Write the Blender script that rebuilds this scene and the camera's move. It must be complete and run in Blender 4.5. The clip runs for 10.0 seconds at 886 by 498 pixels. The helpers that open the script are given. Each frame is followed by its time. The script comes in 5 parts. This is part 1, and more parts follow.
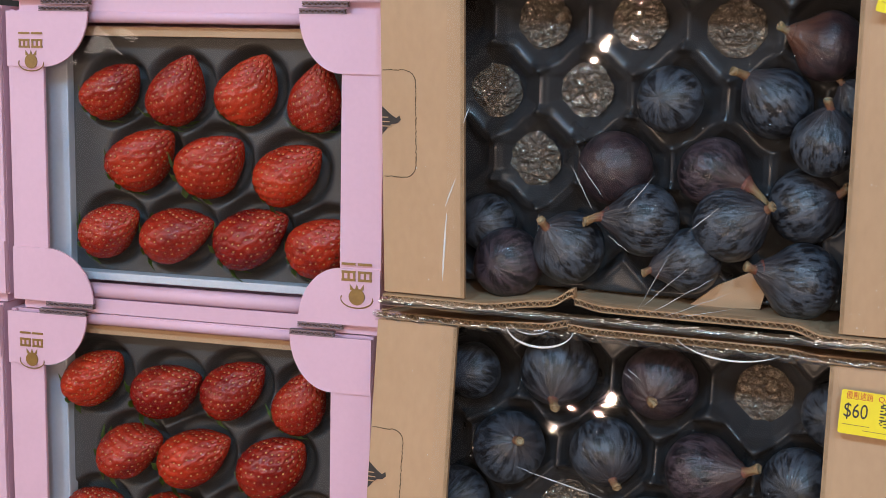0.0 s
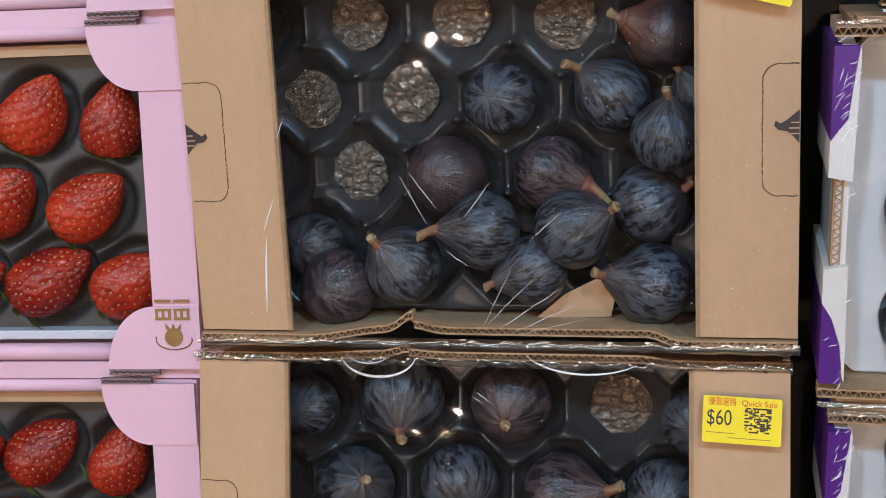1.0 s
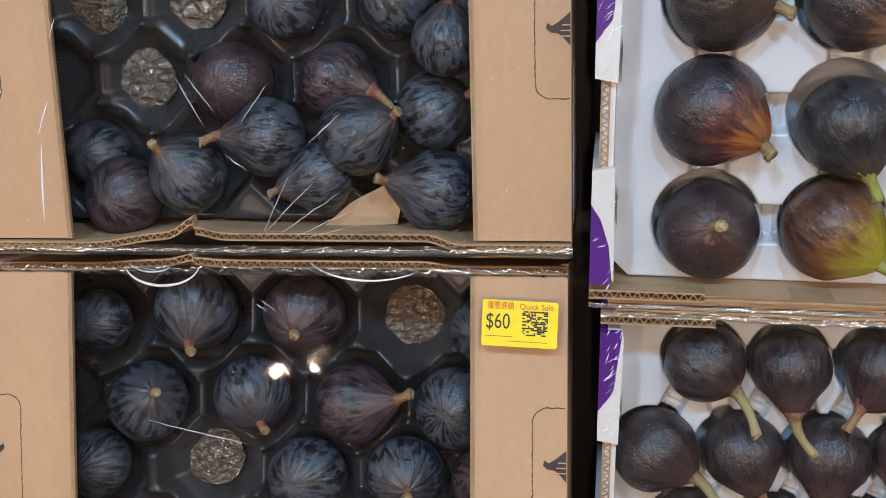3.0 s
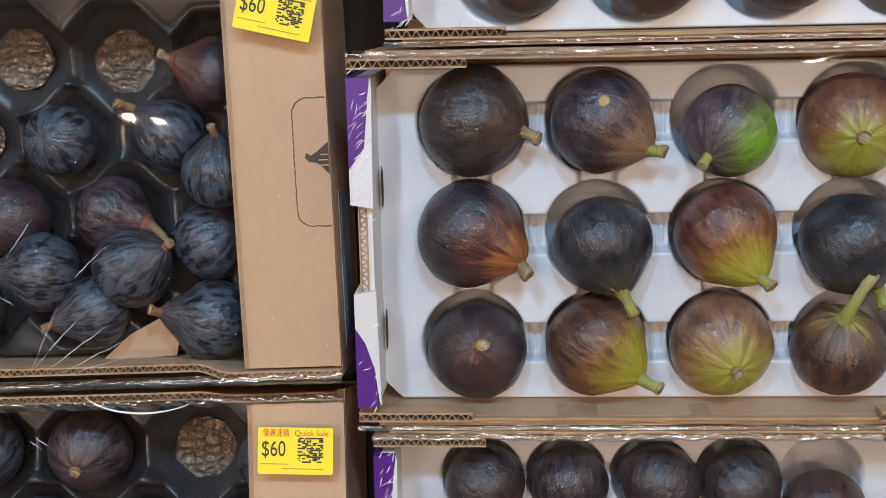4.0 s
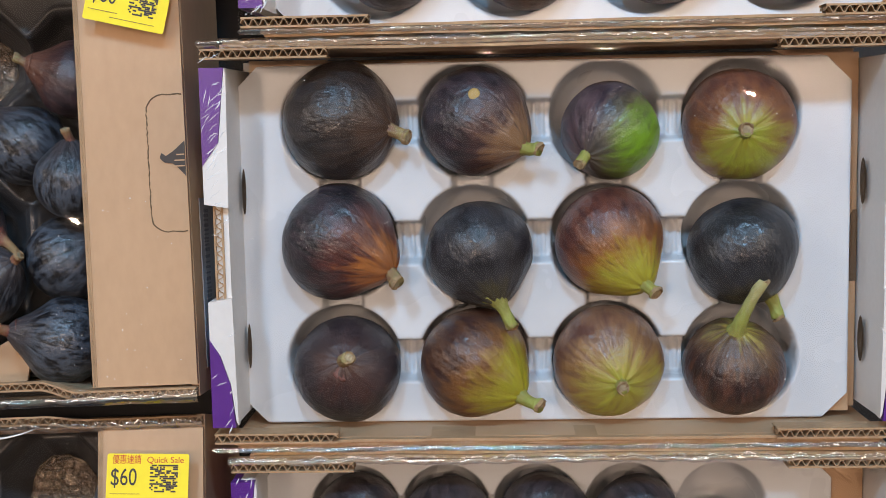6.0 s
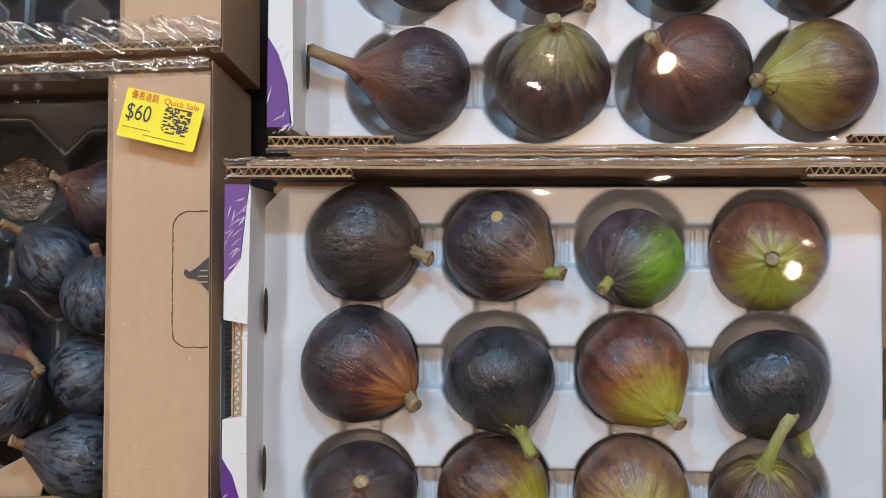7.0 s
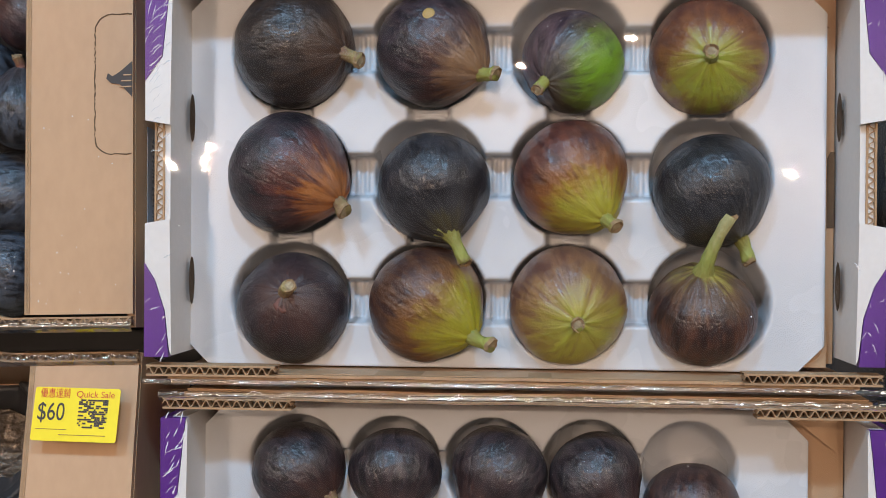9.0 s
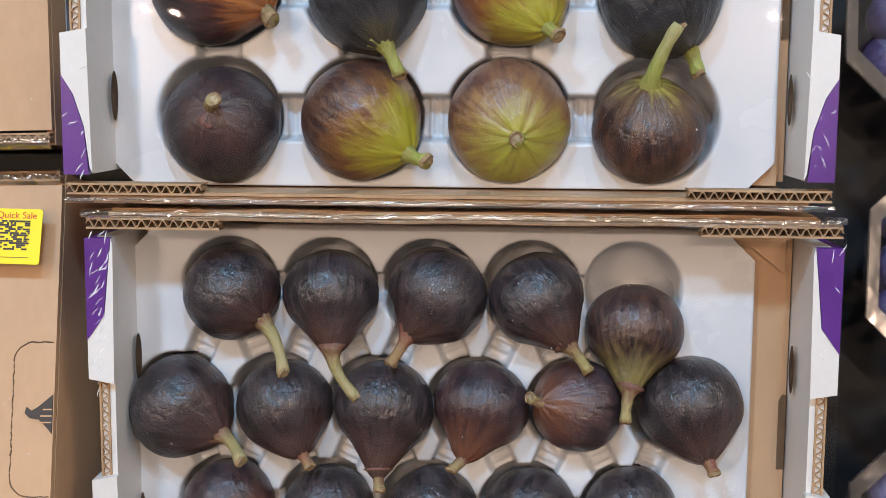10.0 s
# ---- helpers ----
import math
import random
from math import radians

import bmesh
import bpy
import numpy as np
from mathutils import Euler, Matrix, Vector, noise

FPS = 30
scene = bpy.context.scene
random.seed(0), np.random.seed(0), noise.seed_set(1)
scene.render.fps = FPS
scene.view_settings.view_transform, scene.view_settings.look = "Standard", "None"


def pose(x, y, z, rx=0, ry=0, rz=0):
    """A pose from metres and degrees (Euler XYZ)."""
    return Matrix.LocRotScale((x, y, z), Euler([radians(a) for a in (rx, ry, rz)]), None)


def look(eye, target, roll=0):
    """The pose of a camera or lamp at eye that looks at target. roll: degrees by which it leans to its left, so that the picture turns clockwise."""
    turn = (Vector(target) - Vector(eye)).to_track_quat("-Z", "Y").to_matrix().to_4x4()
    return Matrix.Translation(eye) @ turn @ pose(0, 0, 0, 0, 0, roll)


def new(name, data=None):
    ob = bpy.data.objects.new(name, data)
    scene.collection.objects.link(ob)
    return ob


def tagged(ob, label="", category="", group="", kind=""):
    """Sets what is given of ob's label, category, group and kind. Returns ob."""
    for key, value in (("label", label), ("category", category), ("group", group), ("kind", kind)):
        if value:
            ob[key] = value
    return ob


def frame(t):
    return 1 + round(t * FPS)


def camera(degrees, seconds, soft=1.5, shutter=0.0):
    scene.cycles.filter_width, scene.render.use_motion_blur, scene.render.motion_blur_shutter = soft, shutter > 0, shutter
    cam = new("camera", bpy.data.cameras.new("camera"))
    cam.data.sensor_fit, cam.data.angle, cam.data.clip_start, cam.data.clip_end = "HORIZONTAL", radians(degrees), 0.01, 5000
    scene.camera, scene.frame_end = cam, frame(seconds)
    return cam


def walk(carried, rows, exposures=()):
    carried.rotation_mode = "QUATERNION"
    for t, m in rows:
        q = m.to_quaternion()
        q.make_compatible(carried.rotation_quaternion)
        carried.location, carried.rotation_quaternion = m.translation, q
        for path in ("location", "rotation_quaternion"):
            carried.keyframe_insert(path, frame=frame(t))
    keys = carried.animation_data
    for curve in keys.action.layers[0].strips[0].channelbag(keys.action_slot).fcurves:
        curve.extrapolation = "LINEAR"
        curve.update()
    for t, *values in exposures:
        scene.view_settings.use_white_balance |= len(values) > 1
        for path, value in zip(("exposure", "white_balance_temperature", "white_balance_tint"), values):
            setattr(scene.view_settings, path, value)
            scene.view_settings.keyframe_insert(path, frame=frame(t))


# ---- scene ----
# The camera, in the display's own frame: x to the right, y into the display, z up along its slope.
cam = camera(40.0, 10.0, soft=0.5)
RECLINE = -45.0
random.seed(4)
DISPLAY = pose(0, 0, 1.05, RECLINE, 0, 0)
PATH = [
    (0, -0.0161, -0.7127, 0.1517, 21.08, -8.48, 1.28),
    (0.5, -0.0159, -0.6732, 0.1477, 15.37, -8.36, -0.85),
    (1, -0.0319, -0.6474, 0.1483, 13.36, -8.03, -1.88),
    (1.5, -0.0418, -0.6431, 0.1283, 12.44, -8.79, -2.11),
    (2, -0.0301, -0.6396, 0.1122, 12.31, -10.03, -2.22),
    (2.5, -0.0128, -0.6394, 0.1168, 10.94, -10.37, -1.97),
    (3, 0.0250, -0.6383, 0.1182, 8.10, -10.16, -1.02),
    (3.2, 0.0433, -0.6374, 0.1203, 6.27, -9.20, -0.82),
    (4.3, 0.1153, -0.6439, 0.1067, 3.40, -2.70, -2.62),
    (4.5, 0.1233, -0.6501, 0.1058, 3.26, -2.33, -2.58),
    (5, 0.1371, -0.6603, 0.0978, 2.11, -2.07, -2.44),
    (5.2, 0.1419, -0.6613, 0.0943, 2.02, -2.03, -2.46),
    (6.3, 0.1520, -0.5787, 0.0351, 2.40, 3.46, -2.23),
    (6.5, 0.1561, -0.5774, 0.0317, 3.08, 4.49, -1.95),
    (7, 0.1645, -0.5885, 0.0277, 4.57, 9.82, -0.48),
    (7.5, 0.1630, -0.5812, 0.0244, 3.40, 8.46, -0.87),
    (8, 0.1759, -0.5733, -0.0022, 3.67, 8.32, -0.69),
    (8.5, 0.1839, -0.5639, -0.0219, 4.01, 7.80, -0.61),
    (9, 0.1900, -0.5581, -0.0382, 4.20, 7.49, -0.50),
    (9.5, 0.1930, -0.5425, -0.0520, 4.02, 3.21, -0.45),
    (10, 0.2114, -0.5315, -0.0535, 3.67, 0.62, -0.63),
]
walk(cam, [(t, DISPLAY @ pose(x, y, z, 90 + pitch, 0, yaw) @ pose(0, 0, 0, 0, 0, roll)) for t, x, y, z, yaw, pitch, roll in PATH],
     exposures=[(0, -0.31), (1, -0.26), (2, -0.20), (3, -0.10), (5, -0.10), (6.5, -0.08), (7.5, -0.24), (8.5, -0.20), (9.5, 0.0), (10, 0.11)])

# ---- light: a shop hall lit by ceiling spots, with added fill panels ----
world = bpy.data.worlds.new("hall")
world.use_nodes = True
world.node_tree.nodes["Background"].inputs[0].default_value = (0.9, 0.95, 1.0, 1)
world.node_tree.nodes["Background"].inputs[1].default_value = 0.05
scene.world = world
scene.view_settings.exposure = -0.12
CEILING = 3.1


def spot_lamp(x, y, watts, size, color, blend=0.6):
    lamp = bpy.data.lights.new("ceiling_spot", "SPOT")
    lamp.energy, lamp.shadow_soft_size, lamp.spot_size, lamp.spot_blend = watts, size, radians(100), blend
    lamp.color = color
    ob = new("ceiling_spot", lamp)
    ob.matrix_world = look((x, y, CEILING - 0.06), (0.1, 0.1, 1.05))


def fill_panel(x, y, wide, deep, watts, color=(1.0, 0.86, 0.75)):
    lamp = bpy.data.lights.new("fill_light", "AREA")
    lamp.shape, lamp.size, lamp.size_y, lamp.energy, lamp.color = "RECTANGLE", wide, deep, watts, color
    ob = new("fill_light", lamp)
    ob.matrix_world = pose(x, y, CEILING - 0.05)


# key spots overhead, and a row of spots further out over the aisle
OVERHEAD = [(0.50, -0.40), (-0.40, -0.42)]
AISLE = [(-0.98, -2.18), (-0.84, -2.12), (0.16, -1.72), (0.47, -1.66), (0.98, -2.25)]
SPOTS = OVERHEAD + AISLE
for sx, sy in OVERHEAD:
    spot_lamp(sx, sy, 78 if sx > 0 else 76, 0.08, (0.37, 0.665, 0.98))
for (sx, sy), bulb in zip(AISLE, (0.013, 0.013, 0.016, 0.016, 0.012)):
    spot_lamp(sx, sy, 31, bulb, (1.0, 0.72, 0.53))
# warm fill panels added to brighten the inner walls; no known fixture
fill_panel(-2.3, -0.9, 1.2, 1.6, 38)
fill_panel(2.4, -0.9, 1.2, 1.6, 38)
fill_panel(0.2, 1.5, 3.0, 0.6, 22)


# ---- materials ----
def tree(name):
    m = bpy.data.materials.new(name)
    m.use_nodes = True
    nt = m.node_tree
    return m, nt, nt.nodes["Principled BSDF"]


def node(nt, kind, **inputs):
    n = nt.nodes.new("ShaderNode" + kind)
    for key, value in inputs.items():
        n.inputs[key.replace("_", " ")].default_value = value
    return n


def ramp(nt, fac, stops):
    r = nt.nodes.new("ShaderNodeValToRGB")
    e = r.color_ramp.elements
    while len(e) < len(stops):
        e.new(0.5)
    for k, (p, c) in zip(e, stops):
        k.position, k.color = p, (*c, 1)
    nt.links.new(fac, r.inputs[0])
    return r.outputs[0]


def mixed(nt, fac, a, b):
    m = nt.nodes.new("ShaderNodeMix")
    m.data_type = "RGBA"
    for sock, v in ((m.inputs[0], fac), (m.inputs[6], a), (m.inputs[7], b)):
        if isinstance(v, (int, float)):
            sock.default_value = v
        elif isinstance(v, tuple):
            sock.default_value = (*v, 1)
        else:
            nt.links.new(v, sock)
    return m.outputs[2]


def math_node(nt, op, a, b=0.0, c=0.0):
    m = nt.nodes.new("ShaderNodeMath")
    m.operation = op
    for sock, v in zip(m.inputs, (a, b, c)):
        if isinstance(v, (int, float)):
            sock.default_value = v
        else:
            nt.links.new(v, sock)
    return m.outputs[0]


def vec_node(nt, op, a, b=(0, 0, 0)):
    m = nt.nodes.new("ShaderNodeVectorMath")
    m.operation = op
    for sock, v in zip(m.inputs, (a, b)):
        if isinstance(v, tuple):
            sock.default_value = v
        else:
            nt.links.new(v, sock)
    return m.outputs[0]


def place_coords(nt):
    """Object coordinates, moved by a random step for each object."""
    tc, info = node(nt, "TexCoord"), node(nt, "ObjectInfo")
    shift = math_node(nt, "MULTIPLY", info.outputs["Random"], 37.0)
    comb = node(nt, "CombineXYZ")
    for k in range(3):
        nt.links.new(shift, comb.inputs[k])
    return vec_node(nt, "ADD", tc.outputs["Object"], comb.outputs[0]), tc.outputs["Object"], info.outputs["Random"]


def noise_of(nt, vec, scale, detail=3.0, rough=0.55):
    n = node(nt, "TexNoise", Scale=scale, Detail=detail, Roughness=rough)
    nt.links.new(vec, n.inputs["Vector"])
    return n.outputs["Fac"]


def bump_to(nt, bsdf, height, strength, distance):
    b = node(nt, "Bump", Strength=strength, Distance=distance)
    nt.links.new(height, b.inputs["Height"])
    nt.links.new(b.outputs[0], bsdf.inputs["Normal"])


def surface(name, light, dark, scale, rough=0.6, grain=400.0, bump=0.15, metal=0.0, stretch=(1, 1, 1), spec=0.5):
    """A two-scale surface: broad patches from dark to light, a fine grain in the relief."""
    m, nt, bsdf = tree(name)
    vec, _, _ = place_coords(nt)
    vec = vec_node(nt, "MULTIPLY", vec, stretch)
    broad, fine = noise_of(nt, vec, scale, 4), noise_of(nt, vec, grain, 2)
    both = math_node(nt, "MULTIPLY_ADD", fine, 0.35, math_node(nt, "MULTIPLY", broad, 0.65))
    nt.links.new(ramp(nt, both, [(0.3, dark), (0.7, light)]), bsdf.inputs["Base Color"])
    nt.links.new(math_node(nt, "MULTIPLY_ADD", broad, 0.2, rough - 0.1), bsdf.inputs["Roughness"])
    bsdf.inputs["Metallic"].default_value = metal
    bsdf.inputs["Specular IOR Level"].default_value = spec
    bump_to(nt, bsdf, fine, bump, 0.0006)
    return m


KRAFT = surface("kraft_board", (0.52, 0.33, 0.19), (0.44, 0.272, 0.152), 14, 0.58, 220, 0.12, stretch=(1, 1, 0.5))
KRAFT_EDGE = surface("kraft_cut_edge", (0.48, 0.31, 0.17), (0.27, 0.16, 0.085), 60, 0.8, 500, 0.2)
# dark kraft, painted as the shade inside flutes, cuts and slots
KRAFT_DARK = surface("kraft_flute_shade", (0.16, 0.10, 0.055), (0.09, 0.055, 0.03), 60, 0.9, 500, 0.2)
WHITE_BOARD = surface("white_printed_board", (0.72, 0.70, 0.68), (0.64, 0.62, 0.60), 12, 0.45, 300, 0.05)
PURPLE = surface("purple_print", (0.11, 0.022, 0.25), (0.07, 0.012, 0.17), 30, 0.35, 300, 0.08)
PINK = surface("pink_board", (0.74, 0.47, 0.585), (0.68, 0.425, 0.535), 10, 0.5, 300, 0.05)
PINK_EDGE = surface("pink_board_cut_edge", (0.30, 0.20, 0.22), (0.18, 0.12, 0.13), 60, 0.8, 400, 0.1)
GOLD = surface("gold_print", (0.34, 0.18, 0.045), (0.22, 0.11, 0.025), 80, 0.4, 400, 0.05)
TRAY_WHITE = surface("white_tray_plastic", (0.645, 0.655, 0.675), (0.605, 0.615, 0.635), 9, 0.28, 150, 0.03)
TRAY_BLACK = surface("black_tray_plastic", (0.042, 0.041, 0.043), (0.027, 0.026, 0.028), 20, 0.3, 200, 0.05)
FOAM_GREY = surface("charcoal_foam_tray", (0.075, 0.070, 0.068), (0.045, 0.042, 0.04), 25, 0.5, 400, 0.1)
LINER = surface("pale_foam_liner", (0.62, 0.66, 0.72), (0.52, 0.56, 0.62), 20, 0.5, 300, 0.05)
INK = surface("dark_ink", (0.035, 0.028, 0.028), (0.02, 0.016, 0.016), 60, 0.5, 300, 0.05)
YELLOW = surface("yellow_label_paper", (0.88, 0.72, 0.01), (0.82, 0.65, 0.008), 20, 0.4, 300, 0.03)
RED_INK = surface("red_ink", (0.62, 0.05, 0.02), (0.52, 0.04, 0.015), 60, 0.5, 300, 0.02)
BLACK_BOARD = surface("black_display_board", (0.011, 0.011, 0.013), (0.006, 0.006, 0.007), 12, 0.5, 200, 0.05, spec=0.3)


def foil_material(name):
    """Thin brown foil, crumpled into sharp crossing creases."""
    m, nt, bsdf = tree(name)
    vec, here, _ = place_coords(nt)
    warp = node(nt, "TexNoise", Scale=110.0, Detail=3.0)
    nt.links.new(vec, warp.inputs["Vector"])
    bent = vec_node(nt, "ADD", vec, vec_node(nt, "MULTIPLY", warp.outputs["Color"], (0.010, 0.010, 0.010)))
    tall = vec_node(nt, "MULTIPLY", bent, (0.55, 1.0, 1.0))
    cells = node(nt, "TexVoronoi", Scale=190.0)
    cells.feature = "DISTANCE_TO_EDGE"
    nt.links.new(tall, cells.inputs["Vector"])
    ridge = ramp(nt, cells.outputs["Distance"], [(0.0, (1, 1, 1)), (0.22, (0, 0, 0))])
    fine = noise_of(nt, tall, 420, 4, 0.65)
    nt.links.new(ramp(nt, fine, [(0.35, (0.20, 0.15, 0.11)), (0.7, (0.58, 0.48, 0.39))]), bsdf.inputs["Base Color"])
    bsdf.inputs["Metallic"].default_value = 0.75
    bsdf.inputs["Roughness"].default_value = 0.24
    bump_to(nt, bsdf, math_node(nt, "MULTIPLY_ADD", ridge, 0.8, fine), 1.0, 0.0022)
    return m


FOIL = foil_material("crumpled_foil")


def stem_material(name, foot, middle, tip):
    m, nt, bsdf = tree(name)
    vec, here, rnd = place_coords(nt)
    sep = node(nt, "SeparateXYZ")
    nt.links.new(here, sep.inputs[0])
    n = noise_of(nt, vec_node(nt, "MULTIPLY", vec, (1, 1, 0.3)), 14, 4)
    fac = math_node(nt, "MULTIPLY_ADD", n, 0.7, math_node(nt, "MULTIPLY_ADD", sep.outputs[2], 0.9, -0.2))
    nt.links.new(ramp(nt, fac, [(0.1, foot), (0.45, middle), (0.95, tip)]), bsdf.inputs["Base Color"])
    bsdf.inputs["Roughness"].default_value = 0.6
    bump_to(nt, bsdf, n, 0.25, 0.04)
    return m


STEM = stem_material("fig_stem_green", (0.22, 0.20, 0.045), (0.29, 0.32, 0.07), (0.34, 0.31, 0.13))
STEM_TAN = stem_material("fig_stem_tan", (0.17, 0.075, 0.05), (0.30, 0.25, 0.10), (0.36, 0.30, 0.15))
STEM_BROWN = stem_material("fig_stem_brown", (0.18, 0.055, 0.040), (0.26, 0.16, 0.07), (0.30, 0.20, 0.09))
STEM_CUT = surface("fig_stem_cut", (0.44, 0.31, 0.16), (0.10, 0.055, 0.03), 14, 0.8, 50, 0.6)
STEM_PITH = surface("fig_stem_pith", (0.55, 0.47, 0.30), (0.10, 0.06, 0.03), 18, 0.8, 60, 0.5)
SCAR = surface("fig_scar", (0.46, 0.33, 0.10), (0.26, 0.13, 0.05), 9, 0.6, 40, 0.3)
BRACT = surface("fig_bract", (0.24, 0.10, 0.075), (0.08, 0.03, 0.025), 60, 0.7, 60, 0.3)
LEAF = surface("strawberry_leaf", (0.24, 0.32, 0.08), (0.10, 0.18, 0.03), 8, 0.6, 40, 0.2)
SEED = surface("strawberry_seed", (0.70, 0.46, 0.15), (0.55, 0.28, 0.08), 9, 0.4, 40, 0.1)
GREY_WALL = surface("painted_wall", (0.55, 0.54, 0.52), (0.48, 0.47, 0.46), 2, 0.7, 60, 0.1)
FLOOR_TILE = surface("grey_floor_tile", (0.33, 0.32, 0.31), (0.27, 0.26, 0.25), 2, 0.35, 80, 0.05)
CEILING_PAINT = surface("white_ceiling", (0.75, 0.75, 0.74), (0.68, 0.68, 0.67), 2, 0.8, 60, 0.1)
STEEL = surface("lamp_ring_metal", (0.6, 0.6, 0.6), (0.5, 0.5, 0.5), 20, 0.3, 100, 0.05, metal=1.0)


def film_material(name, gloss, wrinkle, scale, stretch, rough=0.035, milky=False, glitter=0.0):
    """Clear stretch film: mostly see-through, with sharp gloss and fine wrinkles."""
    m, nt, bsdf = tree(name)
    nt.nodes.remove(bsdf)
    clear, shine = node(nt, "BsdfTransparent"), node(nt, "BsdfPrincipled" if milky else "BsdfGlossy")
    # milky: a white body colour instead of gloss, painting glints on creases
    if milky:
        shine.inputs["Base Color"].default_value = (0.85, 0.86, 0.88, 1)
    clear.inputs["Color"].default_value = (0.985, 0.985, 0.985, 1)
    shine.inputs["Roughness"].default_value = rough
    vec, _, _ = place_coords(nt)
    vec = vec_node(nt, "MULTIPLY", vec, stretch)
    b = node(nt, "Bump", Strength=wrinkle, Distance=0.001)
    n1, n2 = noise_of(nt, vec, scale, 3), noise_of(nt, vec, scale * 0.25, 2)
    patch = ramp(nt, noise_of(nt, vec, 26, 2), [(0.5, (0, 0, 0)), (0.62, (1, 1, 1))])
    grit = math_node(nt, "MULTIPLY", patch, noise_of(nt, vec, 900, 1))
    nt.links.new(math_node(nt, "MULTIPLY_ADD", grit, glitter, math_node(nt, "MULTIPLY_ADD", n2, 2.0, n1)), b.inputs["Height"])
    nt.links.new(b.outputs[0], shine.inputs["Normal"])
    mix, out = node(nt, "MixShader"), nt.nodes["Material Output"]
    mix.inputs[0].default_value = gloss
    nt.links.new(clear.outputs[0], mix.inputs[1])
    nt.links.new(shine.outputs[0], mix.inputs[2])
    nt.links.new(mix.outputs[0], out.inputs["Surface"])
    return m


FILM = film_material("stretch_film", 0.034, 0.010, 120, (1, 1, 1), 0.014, glitter=0.4)
FILM_CREASED = film_material("creased_stretch_film", 0.44, 0.9, 160, (1.0, 1.0, 0.6), 0.08)
# white base colour, painted for the film's sparkles and bright arcs
FILM_GLINT = surface("film_glint", (0.80, 0.80, 0.80), (0.70, 0.70, 0.70), 50, 0.15, 300, 0.02)
FILM_CREASE_GLINT = film_material("film_crease_glint", 0.6, 0.2, 120, (1, 1, 1), 0.12, True)
CLEAR_PLASTIC = film_material("clear_clamshell_plastic", 0.16, 0.3, 40, (1, 1, 1), 0.05)


def fig_material(name, skin, streak, neck, reach, bloom, dust=0.35, axis=(0, 0, 1), sharp=0.10, lined=5.5, middle=None, spread=0.17):
    """Fig skin: dark with lengthwise streaks, turning by a middle tone to a lighter one towards axis, a dull bloom and pale pores."""
    m, nt, bsdf = tree(name)
    vec, here, rnd = place_coords(nt)
    sep = node(nt, "SeparateXYZ")
    nt.links.new(here, sep.inputs[0])
    ring = vec_node(nt, "NORMALIZE", vec_node(nt, "MULTIPLY", here, (1, 1, 0)))
    rise = node(nt, "CombineXYZ")
    nt.links.new(math_node(nt, "MULTIPLY_ADD", sep.outputs[2], 0.30, math_node(nt, "MULTIPLY", rnd, 23.0)), rise.inputs[2])
    wob = noise_of(nt, vec, 2.6, 2)
    along = vec_node(nt, "ADD", vec_node(nt, "ADD", ring, rise.outputs[0]), vec_node(nt, "MULTIPLY", vec, (0.07, 0.07, 0.07)))
    lines = noise_of(nt, along, lined, 4, 0.55)
    fine_lines = noise_of(nt, along, lined * 2.6, 3, 0.5)
    patches = noise_of(nt, vec, 1.3, 3)
    sum_lines = math_node(nt, "MULTIPLY_ADD", fine_lines, 0.35, math_node(nt, "MULTIPLY", lines, 0.65))
    lively = math_node(nt, "ADD", sum_lines, math_node(nt, "MULTIPLY", math_node(nt, "SUBTRACT", wob, 0.5), 0.35))
    col = ramp(nt, lively, [(0.5 - sharp, skin), (0.5 + sharp, streak)])
    dot = nt.nodes.new("ShaderNodeVectorMath")
    dot.operation = "DOT_PRODUCT"
    nt.links.new(here, dot.inputs[0])
    dot.inputs[1].default_value = axis
    up = math_node(nt, "ADD", dot.outputs["Value"], math_node(nt, "MULTIPLY", math_node(nt, "SUBTRACT", patches, 0.5), 0.75))
    up = math_node(nt, "ADD", up, math_node(nt, "MULTIPLY", math_node(nt, "SUBTRACT", sum_lines, 0.5), 0.95))
    up = math_node(nt, "MULTIPLY_ADD", up, 0.5, 0.5)

    def towards(at):
        mid = 0.5 + at * 0.5
        return ramp(nt, up, [(max(0.0, min(0.97, mid - spread)), (0, 0, 0)), (min(1.0, mid + spread), (1, 1, 1))])
    if middle:
        col = mixed(nt, math_node(nt, "MULTIPLY", towards(reach - 0.42), 0.85), col, middle)
    col = mixed(nt, math_node(nt, "MULTIPLY", towards(reach), 0.92), col, neck)
    thin = ramp(nt, fine_lines, [(0.30, (0, 0, 0)), (0.42, (1, 1, 1))])
    col = mixed(nt, math_node(nt, "MULTIPLY_ADD", thin, -0.45, 0.45), col, skin)
    dusty = ramp(nt, noise_of(nt, vec, 1.7, 4, 0.6), [(0.44, (0, 0, 0)), (0.76, (1, 1, 1))])
    col = mixed(nt, math_node(nt, "MULTIPLY", dusty, dust), col, bloom)
    mottle = ramp(nt, noise_of(nt, vec_node(nt, "MULTIPLY", vec, (1, 1, 0.6)), 15.0, 5, 0.65), [(0.5, (0, 0, 0)), (0.72, (1, 1, 1))])
    col = mixed(nt, math_node(nt, "MULTIPLY", mottle, 0.13), col, bloom)
    spots = node(nt, "TexVoronoi", Scale=8.5)
    nt.links.new(vec, spots.inputs["Vector"])
    pore = ramp(nt, spots.outputs["Distance"], [(0.06, (1, 1, 1)), (0.13, (0, 0, 0))])
    some = ramp(nt, noise_of(nt, vec, 2.3, 2), [(0.42, (0, 0, 0)), (0.6, (1, 1, 1))])
